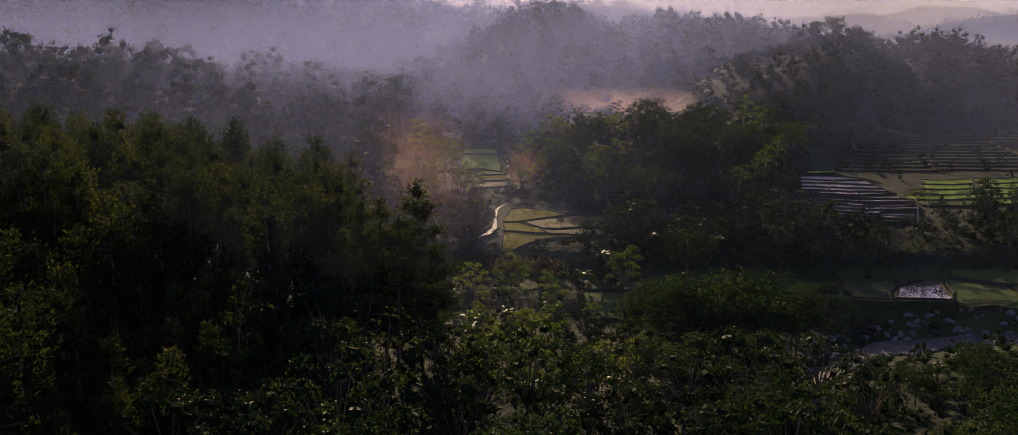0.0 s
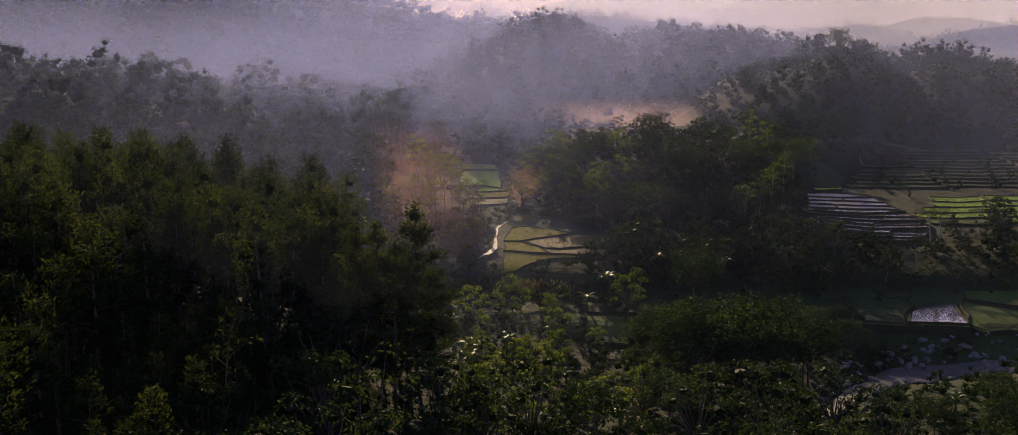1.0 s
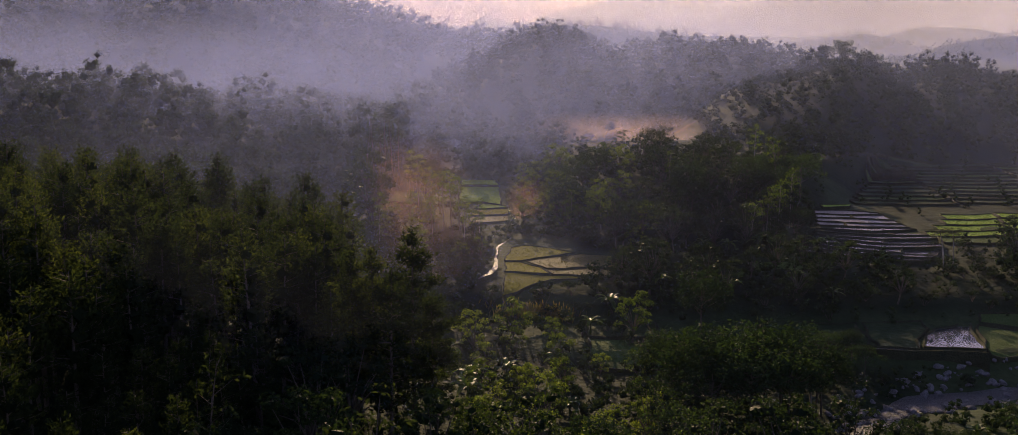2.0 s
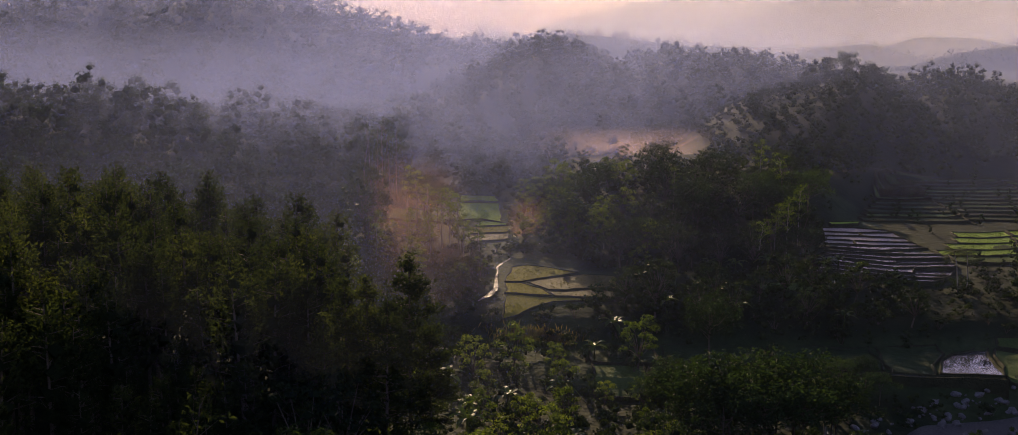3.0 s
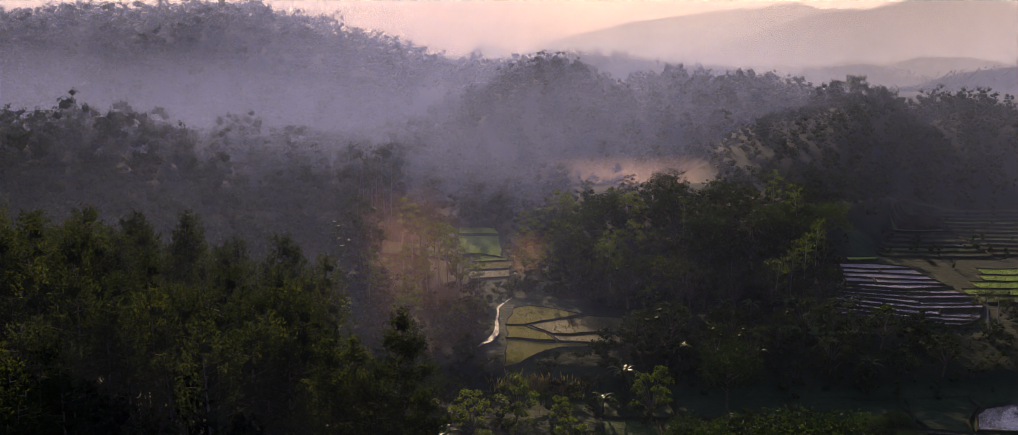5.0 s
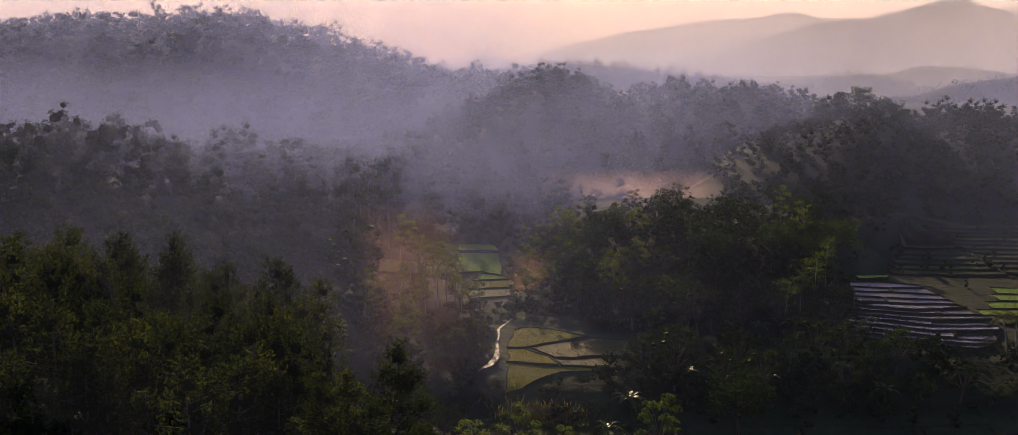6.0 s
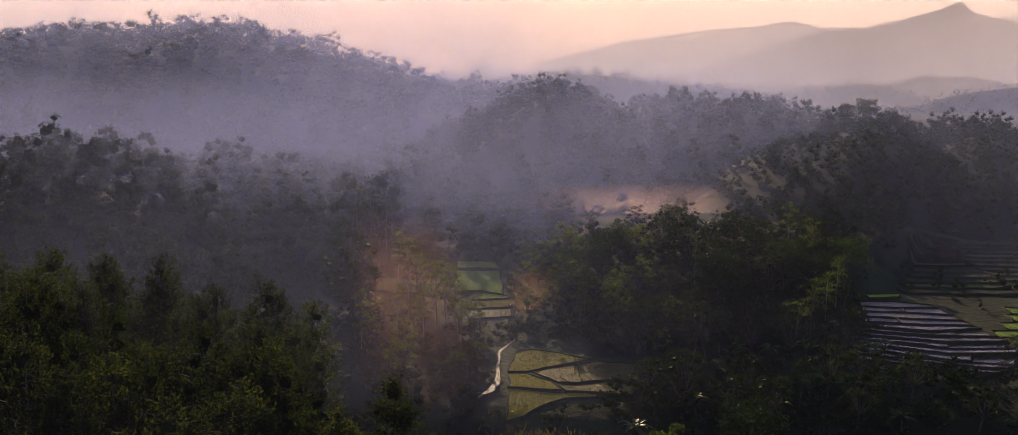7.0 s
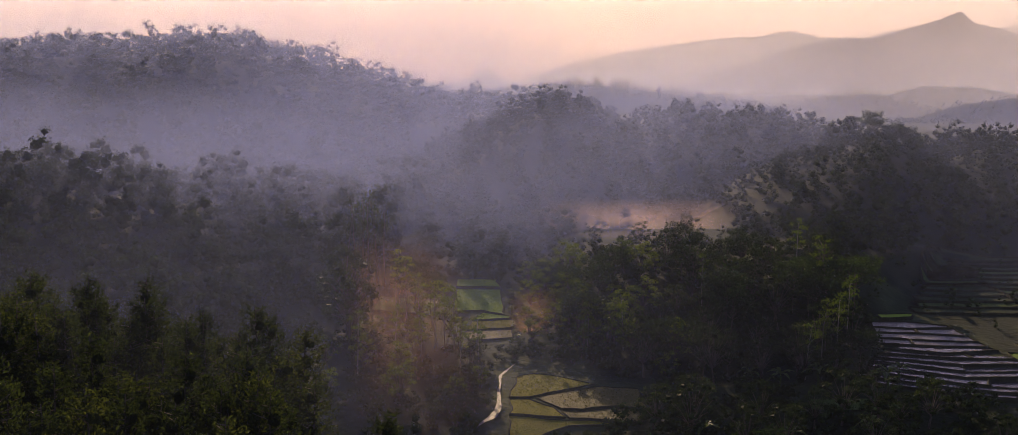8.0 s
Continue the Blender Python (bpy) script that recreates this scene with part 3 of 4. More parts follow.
def palm_shape(seed, h, fronds=18):
    r = np.random.default_rng(seed)
    b = r.normal(size=2) * 0.9
    ax = lambda u: np.array([b[0] * u * u, b[1] * u * u, h * u])
    trunk = tube([ax(u) for u in np.linspace(-0.05, 1, 9)], np.r_[0.24, 0.17, np.linspace(0.15, 0.11, 7)])
    cen, nrm, al, ln, wd = [], [], [], [], []
    ribs = []
    for i in range(fronds):
        a = i * 2.4
        tilt = 1.15 - 1.35 * (i / fronds)
        d = np.array([math.cos(a), math.sin(a), 0])
        L = 3.0 * (0.85 + 0.3 * r.random())
        P = lambda u, d=d, L=L, tilt=tilt: ax(1) + d * L * u * math.cos(tilt * 0.7) + np.array([0, 0, L * (u * math.sin(tilt) - 0.55 * u * u)])
        ribs.append(tube([P(u) for u in np.linspace(0, 1, 5)], np.linspace(0.04, 0.01, 5), 3))
        side = np.cross(d, (0, 0, 1))
        for u in np.linspace(0.12, 1, 15):
            for sgn in (-1, 1):
                leaf = 0.85 * math.sin(math.pi * min(0.98, 0.18 + 0.8 * u)) + 0.12
                dirn = side * sgn + d * 0.55 + np.array([0, 0, -0.45])
                cen.append(P(u) + dirn / np.linalg.norm(dirn) * leaf / 2)
                nrm.append(np.array([0, 0, 1.0]) + 0.3 * side * sgn)
                al.append(dirn)
                ln.append(leaf)
                wd.append(0.13)
    fan = []
    for i, rib in enumerate(ribs):
        q = slice(i * 30, i * 30 + 30)
        fan.append(join([leaf_quads(np.array(cen[q]), np.array(nrm[q]), np.array(al[q]), np.array(ln[q]), np.array(wd[q])), rib]))
    return (trunk[0], trunk[1]), fan


def banana_shape(seed, h):
    r = np.random.default_rng(seed)
    trunk = tube([(0, 0, -0.3), (0.03, 0, h * 0.3), (0.05, 0.03, h * 0.6)], (0.16, 0.13, 0.08))
    pieces = []
    for i in range(9):
        a, tilt = i * 2.4 + r.random() * 0.5, 1.3 - 0.12 * i
        d, L = np.array([math.cos(a), math.sin(a), 0]), h * (0.55 + 0.15 * r.random())
        s = np.cross(d, (0, 0, 1))
        rows = []
        for u in np.linspace(0, 1, 7):
            c = np.array([0.05, 0.03, h * 0.55]) + d * L * u * math.cos(tilt * 0.6) + np.array([0, 0, L * (u * math.sin(tilt) - 0.65 * u * u)])
            w = 0.32 * math.sin(math.pi * (0.06 + 0.9 * u)) * h / 3.5 if u > 0.1 else 0.04
            rows += [c - s * w + np.array([0, 0, 0.12 * w]), c - np.array([0, 0, 0.06]), c + s * w + np.array([0, 0, 0.12 * w])]
        pieces.append((np.array(rows), grid_faces(3, 7)))
    return trunk, pieces


def shrub_shape(seed, h, leaves=300, size=0.34):
    r = np.random.default_rng(seed)
    n = 6
    cs = np.stack([r.normal(size=n) * h * 0.32, r.normal(size=n) * h * 0.32, h * (0.3 + 0.45 * r.random(n))], 1)
    stems = [tube([(0, 0, -0.3), c * 0.5, c], (0.05, 0.035, 0.012), 3) for c in cs]
    rad = h * (0.2 + 0.14 * r.random(n))
    return join(stems), join([clump_leaves(r, cs, rad, leaves, size, 0.8)] + clump_cores(r, cs[:3], rad[:3], 0.8, 0.5))


def plant(name, shape, bark, leaf, label, category, group, crown_name="crown", stem_name="trunk"):
    """One plant with its stem and its crown as parts."""
    root = new(name)
    for s in (shape[0] if isinstance(shape[0], list) else [shape[0]]):
        mesh_object(stem_name, *s, bark, root)
    for c in (shape[1] if isinstance(shape[1], list) else [shape[1]]):
        mesh_object(crown_name, *c, leaf, root, smooth=False)
    return tagged(root, label, category, group)


KINDS = {}


def kinds(key, makers):
    KINDS[key] = [m() for m in makers]
    for ob in KINDS[key]:
        ob.matrix_basis = pose(0, -400, ht(0, -400))
    return KINDS[key]


USED = {}


def put(key, x, y, scale=1.0, sink=0.0, z=None):
    """Sets one plant of that kind on the ground."""
    protos = KINDS[key]
    k = rng.integers(0, len(protos))
    m = pose(x, y, (ht(x, y) if z is None else z) - sink, rng.normal() * 1.5, rng.normal() * 1.5, rng.random() * 360)
    ob = protos[k]
    if ob.name not in USED:
        USED[ob.name] = True
        ob.matrix_basis = m @ Matrix.Diagonal((scale, scale, scale, 1))
        return ob
    c = copy_thing(ob, m)
    c.matrix_basis = m @ Matrix.Diagonal((scale, scale, scale * (0.92 + 0.16 * rng.random()), 1))
    return c


kinds("pine", [lambda s=s: plant("pine_tree", pine_shape(s, 14.0), BARK, PINE_LEAF, "tall dark green pine with tufted backlit branches", "tree", "pines of the near wood") for s in (1, 2, 3, 4, 5)])
kinds("tall_pine", [lambda s=s: plant("pine_tree", tall_pine_shape(s, 18.0), BARK, PINE_LEAF, "tall slender pine standing above the scrub", "tree", "tall pines by the clearing") for s in (11, 12)])
kinds("broad", [lambda s=s, h=h: plant("broadleaf_tree", broad_shape(s, h), BARK, BROAD_LEAF, "leafy green broadleaf tree with a rounded crown", "tree", "broadleaf trees") for s, h in ((21, 9.0), (22, 10.5), (23, 8.0), (24, 9.5))])
kinds("light", [lambda s=s, h=h: plant("broadleaf_tree", broad_shape(s, h, 800, 0.35, 0.33, 0.22, 15), BARK, LIGHT_LEAF, "young yellow-green tree, low sun put into its bright leaf colour", "tree", "young broadleaf trees") for s, h in ((26, 8.0), (27, 9.0), (28, 7.0))])
kinds("feather", [lambda s=s: plant("feathery_tree", feather_shape(s, 11.0, 1500), BARK, FEATHER_LEAF, "wide green tree with flat feathery leaf tiers", "tree", "feathery trees by the river") for s in (31, 32, 33)])
kinds("slim", [lambda s=s: plant("slender_tree", slim_shape(s, 10.0), PALE_BARK, LIGHT_LEAF, "slender tree with a bare pale stem", "tree", "slender trees") for s in (41, 42, 43)])
kinds("bare", [lambda s=s: plant("bare_stemmed_tree", slim_shape(s, 10.0, 160), BARK, PINE_LEAF, "tall thin tree with a long bare sunlit stem", "tree", "bare-stemmed trees by the fields") for s in (45, 46)])
kinds("bamboo", [lambda s=s: plant("bamboo_clump", bamboo_shape(s, 9.0), BAMBOO_LEAF, BAMBOO_LEAF, "yellow-green bamboo clump with arching stems", "bamboo", "bamboo clumps", "foliage", "culm") for s in (51, 52)])
kinds("palm", [lambda s=s, h=h: plant("coconut_palm", palm_shape(s, h), PALE_BARK, PALM_LEAF, "coconut palm with arching fronds above the scrub", "palm", "palms", "frond") for s, h in ((61, 8.5), (62, 7.0))])
kinds("banana", [lambda s=s: plant("banana_plant", banana_shape(s, 3.6), BANANA_LEAF, BANANA_LEAF, "banana plant with broad torn leaves", "plant", "banana plants", "leaf", "stem") for s in (71, 72)])
kinds("shrub", [lambda s=s: plant("shrub", shrub_shape(s, 3.4), BARK, BROAD_LEAF, "dense green shrub on the slope", "shrub", "shrubs", "foliage", "stem") for s in (81, 82, 83)])


def scatter(x0, x1, y0, y1, step, keep):
    """Jittered places of a stretch of the plan where keep(x, y) holds."""
    out = []
    for yy in np.arange(y0, y1, step):
        for xx in np.arange(x0, x1, step):
            px, py = xx + (rng.random() - 0.5) * step * 1.1, yy + (rng.random() - 0.5) * step * 1.1
            if keep(px, py):
                out.append((px, py))
    return out


# ---------------------------------------------------------------- the near pine wood
def in_pine_wood(x, y):
    edge = np.interp(y, (70, 100, 120, 150, 175, 190), (-26, -25, -20.5, -18.6, -24.5, -35))
    return -8 - 0.42 * y < x < edge and 70 < y < 174


pines = scatter(-66, -16, 70, 172, 3.55, in_pine_wood)
for x, y in pines:
    put("pine", x, y, (0.98 + 0.34 * rng.random()) * (0.62 if x > -34 and y < 119 else 1.0))

for x, y, s in ((-11.2, 131, 1.08), (-14.2, 125.5, 1.0), (-16.7, 126.5, 0.94), (-9.4, 132, 0.72), (-12.6, 121.5, 0.95), (-17.8, 121, 0.78)):
    put("tall_pine", x, y, s)

# ---------------------------------------------------------------- scrub and trees before the fields
def near_mix(x, y):
    return x > -17 and river_off(x, y) > (5 if y > 132 else 0.3) and not (44 < x < 90 and y > 140)


# dark leaves near, bright ones farther off: shade and sun put into leaf colour
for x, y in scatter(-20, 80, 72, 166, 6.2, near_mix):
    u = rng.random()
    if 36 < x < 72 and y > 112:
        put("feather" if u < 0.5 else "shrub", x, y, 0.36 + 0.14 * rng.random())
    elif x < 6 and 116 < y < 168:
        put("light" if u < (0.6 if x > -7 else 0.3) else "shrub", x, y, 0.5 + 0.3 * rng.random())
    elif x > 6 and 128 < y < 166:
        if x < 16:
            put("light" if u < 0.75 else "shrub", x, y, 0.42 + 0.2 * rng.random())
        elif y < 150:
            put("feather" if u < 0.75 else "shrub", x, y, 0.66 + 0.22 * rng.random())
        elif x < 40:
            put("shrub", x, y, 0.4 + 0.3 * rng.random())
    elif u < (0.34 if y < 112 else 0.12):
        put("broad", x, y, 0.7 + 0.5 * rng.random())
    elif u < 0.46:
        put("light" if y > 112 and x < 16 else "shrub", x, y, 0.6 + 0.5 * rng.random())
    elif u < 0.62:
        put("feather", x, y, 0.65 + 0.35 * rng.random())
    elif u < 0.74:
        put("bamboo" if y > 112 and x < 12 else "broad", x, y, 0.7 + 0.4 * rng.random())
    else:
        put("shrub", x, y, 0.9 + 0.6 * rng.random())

for x, y in scatter(34, 62, 152, 160.5, 3.0, lambda x, y: river_off(x, y) > 2.5 and rng.random() < 0.5):
    put("shrub", x, y, 0.3 + 0.35 * rng.random())

# ---------------------------------------------------------------- hedge below the wet terraces
for x, y in scatter(16, 100, 180, 190, 4.2, lambda x, y: True):
    if 1 < x - 54 - (y - 172) * 0.34 < 16:
        put("shrub", x, y, 0.42 + 0.2 * rng.random())
    else:
        put("shrub" if rng.random() < (0.35 if x < 53 else 0.7) else "broad", x, y, 0.5 + 0.4 * rng.random())

for x, y in scatter(66, 112, 192, 211, 4.6, lambda x, y: True):
    low_lying = -1 < x - 54 - (y - 172) * 0.34 < 12
    put("shrub" if low_lying or rng.random() < 0.5 else "broad", x, y, (0.3 if low_lying else 0.45) + 0.3 * rng.random())

# ---------------------------------------------------------------- wooded knoll
# young yellow-green trees left; the sun on that flank put into their leaf colour
for x, y in scatter(4, 58, 205, 274, 5.0, lambda x, y: x > np.interp(y, (205, 215, 270, 300), (17, 5, 2, 10)) and x < np.interp(y, (205, 240, 300), (46, 52, 64))):
    u = rng.random()
    if y > 256:
        put("shrub", x, y, 0.45 + 0.25 * rng.random())
    elif u < (0.65 if x < 22 else 0.04):
        put("light", x, y, 0.5 + 0.45 * rng.random())
    elif u < 0.76:
        put("broad", x, y, 0.5 + 0.45 * rng.random())
    elif u < 0.80:
        put("slim", x, y, 0.7 + 0.3 * rng.random())
    else:
        put("feather", x, y, 0.5 + 0.3 * rng.random())

# ---------------------------------------------------------------- single trees of the valley
for x, y, s in ((-13.6, 218, 1.0), (-10.9, 218.4, 0.9), (-12.4, 221, 0.85), (-16.5, 226, 0.8), (-19, 233, 0.9), (-21.5, 241, 0.85), (-9.6, 208, 0.7), (-14.8, 209, 0.75), (-7.2, 213, 0.6), (13.6, 220, 0.85), (8.2, 217, 0.7), (48, 240, 1.0), (43, 214, 0.9), (37, 207, 0.8), (-23, 204, 0.8), (-19, 213, 0.7)):
    put("slim", x, y, s)
for x, y, s in ((-27, 252, 1.5), (-28.5, 254, 1.45), (-26, 255, 1.5), (-30, 257, 1.4), (-24.5, 253, 1.35), (-31, 252, 1.3)):
    put("bare", x, y, s)
for x, y, s in ((-25.6, 219, 1.25), (-26.4, 222, 1.1), (-28, 230, 1.2), (-29, 238, 1.2)):
    put("broad", x, y, s)
for x, y, s in ((-18.1, 238.3, 0.75), (-15.5, 236, 0.6), (52, 238, 0.9), (20, 212, 0.7)):
    put("feather", x, y, s)
for x, y, s in ((18, 139, 0.92), (21.5, 141, 0.95), (25.5, 143, 0.98), (29, 144.2, 0.92), (24, 136, 0.85), (28.5, 138, 0.85), (19.5, 133.5, 0.8)):
    put("feather", x, y, s)
for x, y, s in ((-10.8, 89, 1.35), (-11.9, 91, 1.25), (-24.5, 100, 1.3)):
    put("bare", x, y, s)
for x, y in scatter(-28, -15, 76, 122, 5.0, lambda x, y: x > np.interp(y, (70, 100, 120), (-26, -25, -20.5)) and x < -14 - 0.02 * (y - 76)):
    put("broad", x, y, 0.8 + 0.35 * rng.random())
for x, y, s in ((13.1, 274.6, 0.4), (21.0, 270, 0.55), (32.6, 291.4, 0.5), (26, 268, 0.42), (31, 272, 0.5)):
    put("broad", x, y, s)
for x, y, s in ((102.5, 405, 1.0), (105, 407, 0.9), (109, 403, 1.0), (111, 400, 1.0), (113.5, 401, 0.9), (99, 412, 0.85), (92, 415, 0.8)):
    put("feather", x, y, s * 0.72)
for x, y, s in ((21.3, 107.7, 0.68), (32.7, 145.3, 0.7), (64, 194, 0.55), (66.5, 197, 0.5), (17.5, 104, 0.6)):
    put("palm", x, y, s * 1.3)
for x, y in ((-12, 215), (-8.5, 211), (-8.2, 206), (-9.5, 199), (-8.6, 196), (-8.2, 192), (-10, 190), (-8.2, 201), (-15, 204), (-18, 200), (-9, 186), (-13, 188), (-17, 220), (-12, 229), (-18, 208), (-21, 215)):
    put("shrub", x, y, 0.6 + 0.6 * rng.random())
for x, y in scatter(-25, -6, 188, 236, 5.4, lambda x, y: x < np.interp(y, (188, 214, 224, 236), (-6.5, -6, -10.5, -13))):
    put("light" if rng.random() < 0.55 else "shrub", x, y, 0.38 + 0.35 * rng.random())
for x, y in scatter(1, 8, 214, 262, 3.2, lambda x, y: True):
    put("light" if rng.random() < 0.5 else "shrub", x, y, 0.4 + 0.25 * rng.random())
for x, y in scatter(-9, -6.4, 186, 214, 2.2, lambda x, y: True) + scatter(-6, -0.5, 214, 224, 2.6, lambda x, y: not (-8 < x < -4.4 and y > 219)):
    put("shrub", x, y, 0.3 + 0.22 * rng.random())
for x, y in ((-2.4, 212), (-5.6, 205.2), (-5.9, 201), (-6.0, 197), (-5.9, 193.5)):
    put("shrub", x, y, 0.2 + 0.12 * rng.random())
for y in np.arange(222, 258, 1.9):
    put("shrub" if rng.random() < 0.6 else "banana", -1.7 + 0.3 * rng.normal() - 0.05 * (y - 222), y, 0.3 + 0.15 * rng.random())
for x, y in ((-4, 213), (-2.5, 215.5), (0, 217), (2, 219.5), (4.5, 221), (-0.5, 222), (3, 214.5), (6, 213.5), (8.5, 213), (6.5, 184), (9, 186.5), (13, 188.5), (3, 182.5), (16.5, 190)):
    put("shrub", x, y, 0.35 + 0.3 * rng.random())
for x, y in scatter(-10, 14, 170, 184, 3.6, lambda x, y: True):
    put("shrub", x, y, 0.45 + 0.4 * rng.random())
for x, y in ((30, 183), (44, 181), (88, 181), (20, 184), (76, 181), (40, 186), (9, 170), (12, 178), (50, 208), (47, 203), (29, 205), (33, 204), (38, 204), (1.5, 120), (-3, 132), (5, 139), (-6, 143), (47, 133), (54, 128), (60, 140), (10, 126), (66, 144), (-2, 150), (4, 156), (-9, 154), (-6, 137), (71, 151), (72, 168)):
    put("banana", x, y, 0.8 + 0.4 * rng.random())

# ---------------------------------------------------------------- fields


def plot_outline(corners, seed, wob=0.35, step=1.4):
    """The corners' outline with slightly wandering edges."""
    pts = []
    n = len(corners)
    for i in range(n):
        a, b = np.array(corners[i], float), np.array(corners[(i + 1) % n], float)
        k = max(2, int(np.linalg.norm(b - a) / step))
        d = (b - a) / np.linalg.norm(b - a)
        side = np.array([-d[1], d[0]])
        for j in range(k):
            p = a + (b - a) * j / k
            w = wob * noise.noise(Vector((p[0] * 0.22 + seed, p[1] * 0.22, 0.0)))
            pts.append(p + side * w * min(1, j, k - j))
    return np.array(pts)


def paddy_field(corners, top, label, seed, group, rim=0.10, wide=0.24, wob=0.5, drop=1.6, z=None, bank=None, drape=None):
    """A nearly level plot behind a low earth bund: bund and surface are its parts."""
    if drape is None:
        drape = 0.0 if top is WATER or top is TERRACE_WATER else 0.9
    o = plot_outline(corners, seed, wob)
    m = o.mean(0)
    if z is None:
        z = max(ht(*c) for c in corners) * 0.75 + ht(*m) * 0.25 + 0.05
    root = new("paddy_field")
    root.matrix_basis = pose(m[0], m[1], z)
    o = o - m
    nxt, prv = np.roll(o, -1, 0), np.roll(o, 1, 0)
    d = nxt - prv
    d = d / np.maximum(np.linalg.norm(d, axis=1, keepdims=True), 1e-6)
    inn = np.stack([-d[:, 1], d[:, 0]], 1)
    area = 0.5 * (o[:, 0] * nxt[:, 1] - nxt[:, 0] * o[:, 1]).sum()
    inn = inn if area > 0 else -inn
    k = len(o)
    jit = np.array([0.08 * noise.noise(Vector((p[0], p[1], seed * 1.7))) for p in o])
    lie = drape * (height(o[:, 0] + m[0], o[:, 1] + m[1]) + 0.12 - z)
    rows = [np.c_[o - inn * 0.35, np.full(k, -drop)], np.c_[o, np.full(k, rim * 0.7) + jit + lie], np.c_[o + inn * wide * 0.5, rim + jit + lie], np.c_[o + inn * wide, lie - 0.06]]
    f = []
    for r in range(3):
        for i in range(k):
            j = (i + 1) % k
            f.append((r * k + i, r * k + j, (r + 1) * k + j, (r + 1) * k + i))
    mesh_object("bund", np.concatenate(rows), np.array(f), bank or EARTH, root)
    bm = bmesh.new()
    vs = [bm.verts.new((*p, q)) for p, q in zip(o + inn * wide * 0.9, lie)]
    face = bm.faces.new(vs if area > 0 else vs[::-1])
    bmesh.ops.triangulate(bm, faces=[face])
    part("surface", bm, top, root)
    if top in (RICE, RIPE, BROWN):
        # standing blades, thickest in the middle of the plot
        q = np.random.default_rng(seed)
        lo, hi = o.min(0), o.max(0)
        p = lo + (hi - lo) * q.random((int(np.prod(hi - lo) * (7 if top is not BROWN else 4)), 2))
        e0, e1 = o + inn * wide * 1.3, np.roll(o + inn * wide * 1.3, -1, 0)
        cut = (e0[:, 1][None] > p[:, 1][:, None]) != (e1[:, 1][None] > p[:, 1][:, None])
        at = (e1[:, 0] - e0[:, 0]) * (p[:, 1][:, None] - e0[:, 1]) / (e1[:, 1] - e0[:, 1] + 1e-9) + e0[:, 0]
        p = p[(cut & (p[:, 0][:, None] < at)).sum(1) % 2 == 1]
        if len(p):
            zz = drape * (height(p[:, 0] + m[0], p[:, 1] + m[1]) + 0.12 - z) + 0.05
            nrm = np.c_[q.normal(size=len(p)) * 0.6, q.normal(size=len(p)) * 0.5, 0.5 + 0.5 * q.random(len(p))]
            al = np.c_[q.normal(size=(len(p), 2)), 0.6 * np.ones(len(p))]
            s = 0.13 + 0.10 * q.random(len(p))
            crop = mesh_object("rice_crop", *leaf_quads(np.c_[p, zz], nrm, al, s, s * 1.1), {RICE: RICE_LEAF, RIPE: RIPE_LEAF, BROWN: STUBBLE}[top], root, False)
            tagged(crop, kind="stuff")
    return tagged(root, label, "field", group)


def box(x0, x1, y0, y1, skew=0.0):
    return ((x0, y0 - skew * (x0 - (x0 + x1) / 2)), (x1, y0 - skew * (x1 - (x0 + x1) / 2)), (x1, y1 - skew * (x1 - (x0 + x1) / 2)), (x0, y1 - skew * (x0 - (x0 + x1) / 2)))


YOUNG, RIPEL, WETL = "level paddy of young green rice", "paddy of yellowing rice behind a low bund", "flooded muddy paddy reflecting the sky"
V = "paddies along the valley stream"
paddy_field(((-12.4, 255.6), (-4.6, 256.6), (-5.3, 262.6), (-12.4, 261.2)), RICE, YOUNG, 1, V)
paddy_field(((-11.9, 238.2), (-7.5, 239.9), (-3.8, 237.9), (-4.5, 255.2), (-12.3, 254.0)), RICE, YOUNG, 2, V)
paddy_field(((-9.0, 234.4), (-2.6, 236.0), (-2.7, 237.4), (-7.4, 238.9)), RICE, YOUNG, 4, V)
paddy_field(((-9.4, 229.0), (-2.6, 230.8), (-2.5, 235.6), (-9.0, 234.0)), RIPE, RIPEL, 5, V)
paddy_field(((-8.7, 223.0), (-2.4, 225.5), (-2.5, 229.9), (-9.9, 228.2)), BROWN, "brown stubble paddy beside the stream", 6, V)
paddy_field(((-2.9, 197.4), (-0.3, 197.6), (2.1, 199.5), (4.4, 201.1), (8.5, 203.8), (5.9, 205.6), (0.5, 208.2), (-2.0, 206.4)), RIPE, RIPEL, 7, V, wob=0.7)
paddy_field(((3.6, 193.2), (6.2, 193.2), (10.4, 194.9), (14.4, 194.0), (14.1, 202.2), (9.3, 203.2), (4.4, 200.6), (0.4, 197.7)), BROWN, "brown stubble paddy with a curved bund", 8, V, wob=0.7)
paddy_field(((-2.9, 190.4), (4.0, 190.0), (2.8, 193.7), (-0.3, 196.9), (-2.9, 196.6)), RIPE, RIPEL, 9, V, wob=0.5)
paddy_field(((4.5, 189.7), (12.8, 189.0), (14.0, 192.7), (10.4, 194.2), (6.1, 192.5), (3.6, 192.5)), BROWN, "brown stubble paddy with a curved bund", 11, V, wob=0.5)
paddy_field(((-3.1, 180.6), (-0.8, 181.7), (1.6, 185.2), (4.3, 187.5), (11.6, 188.5), (6.8, 189.4), (-3.0, 189.8)), RIPE, RIPEL, 12, V, wob=0.6)
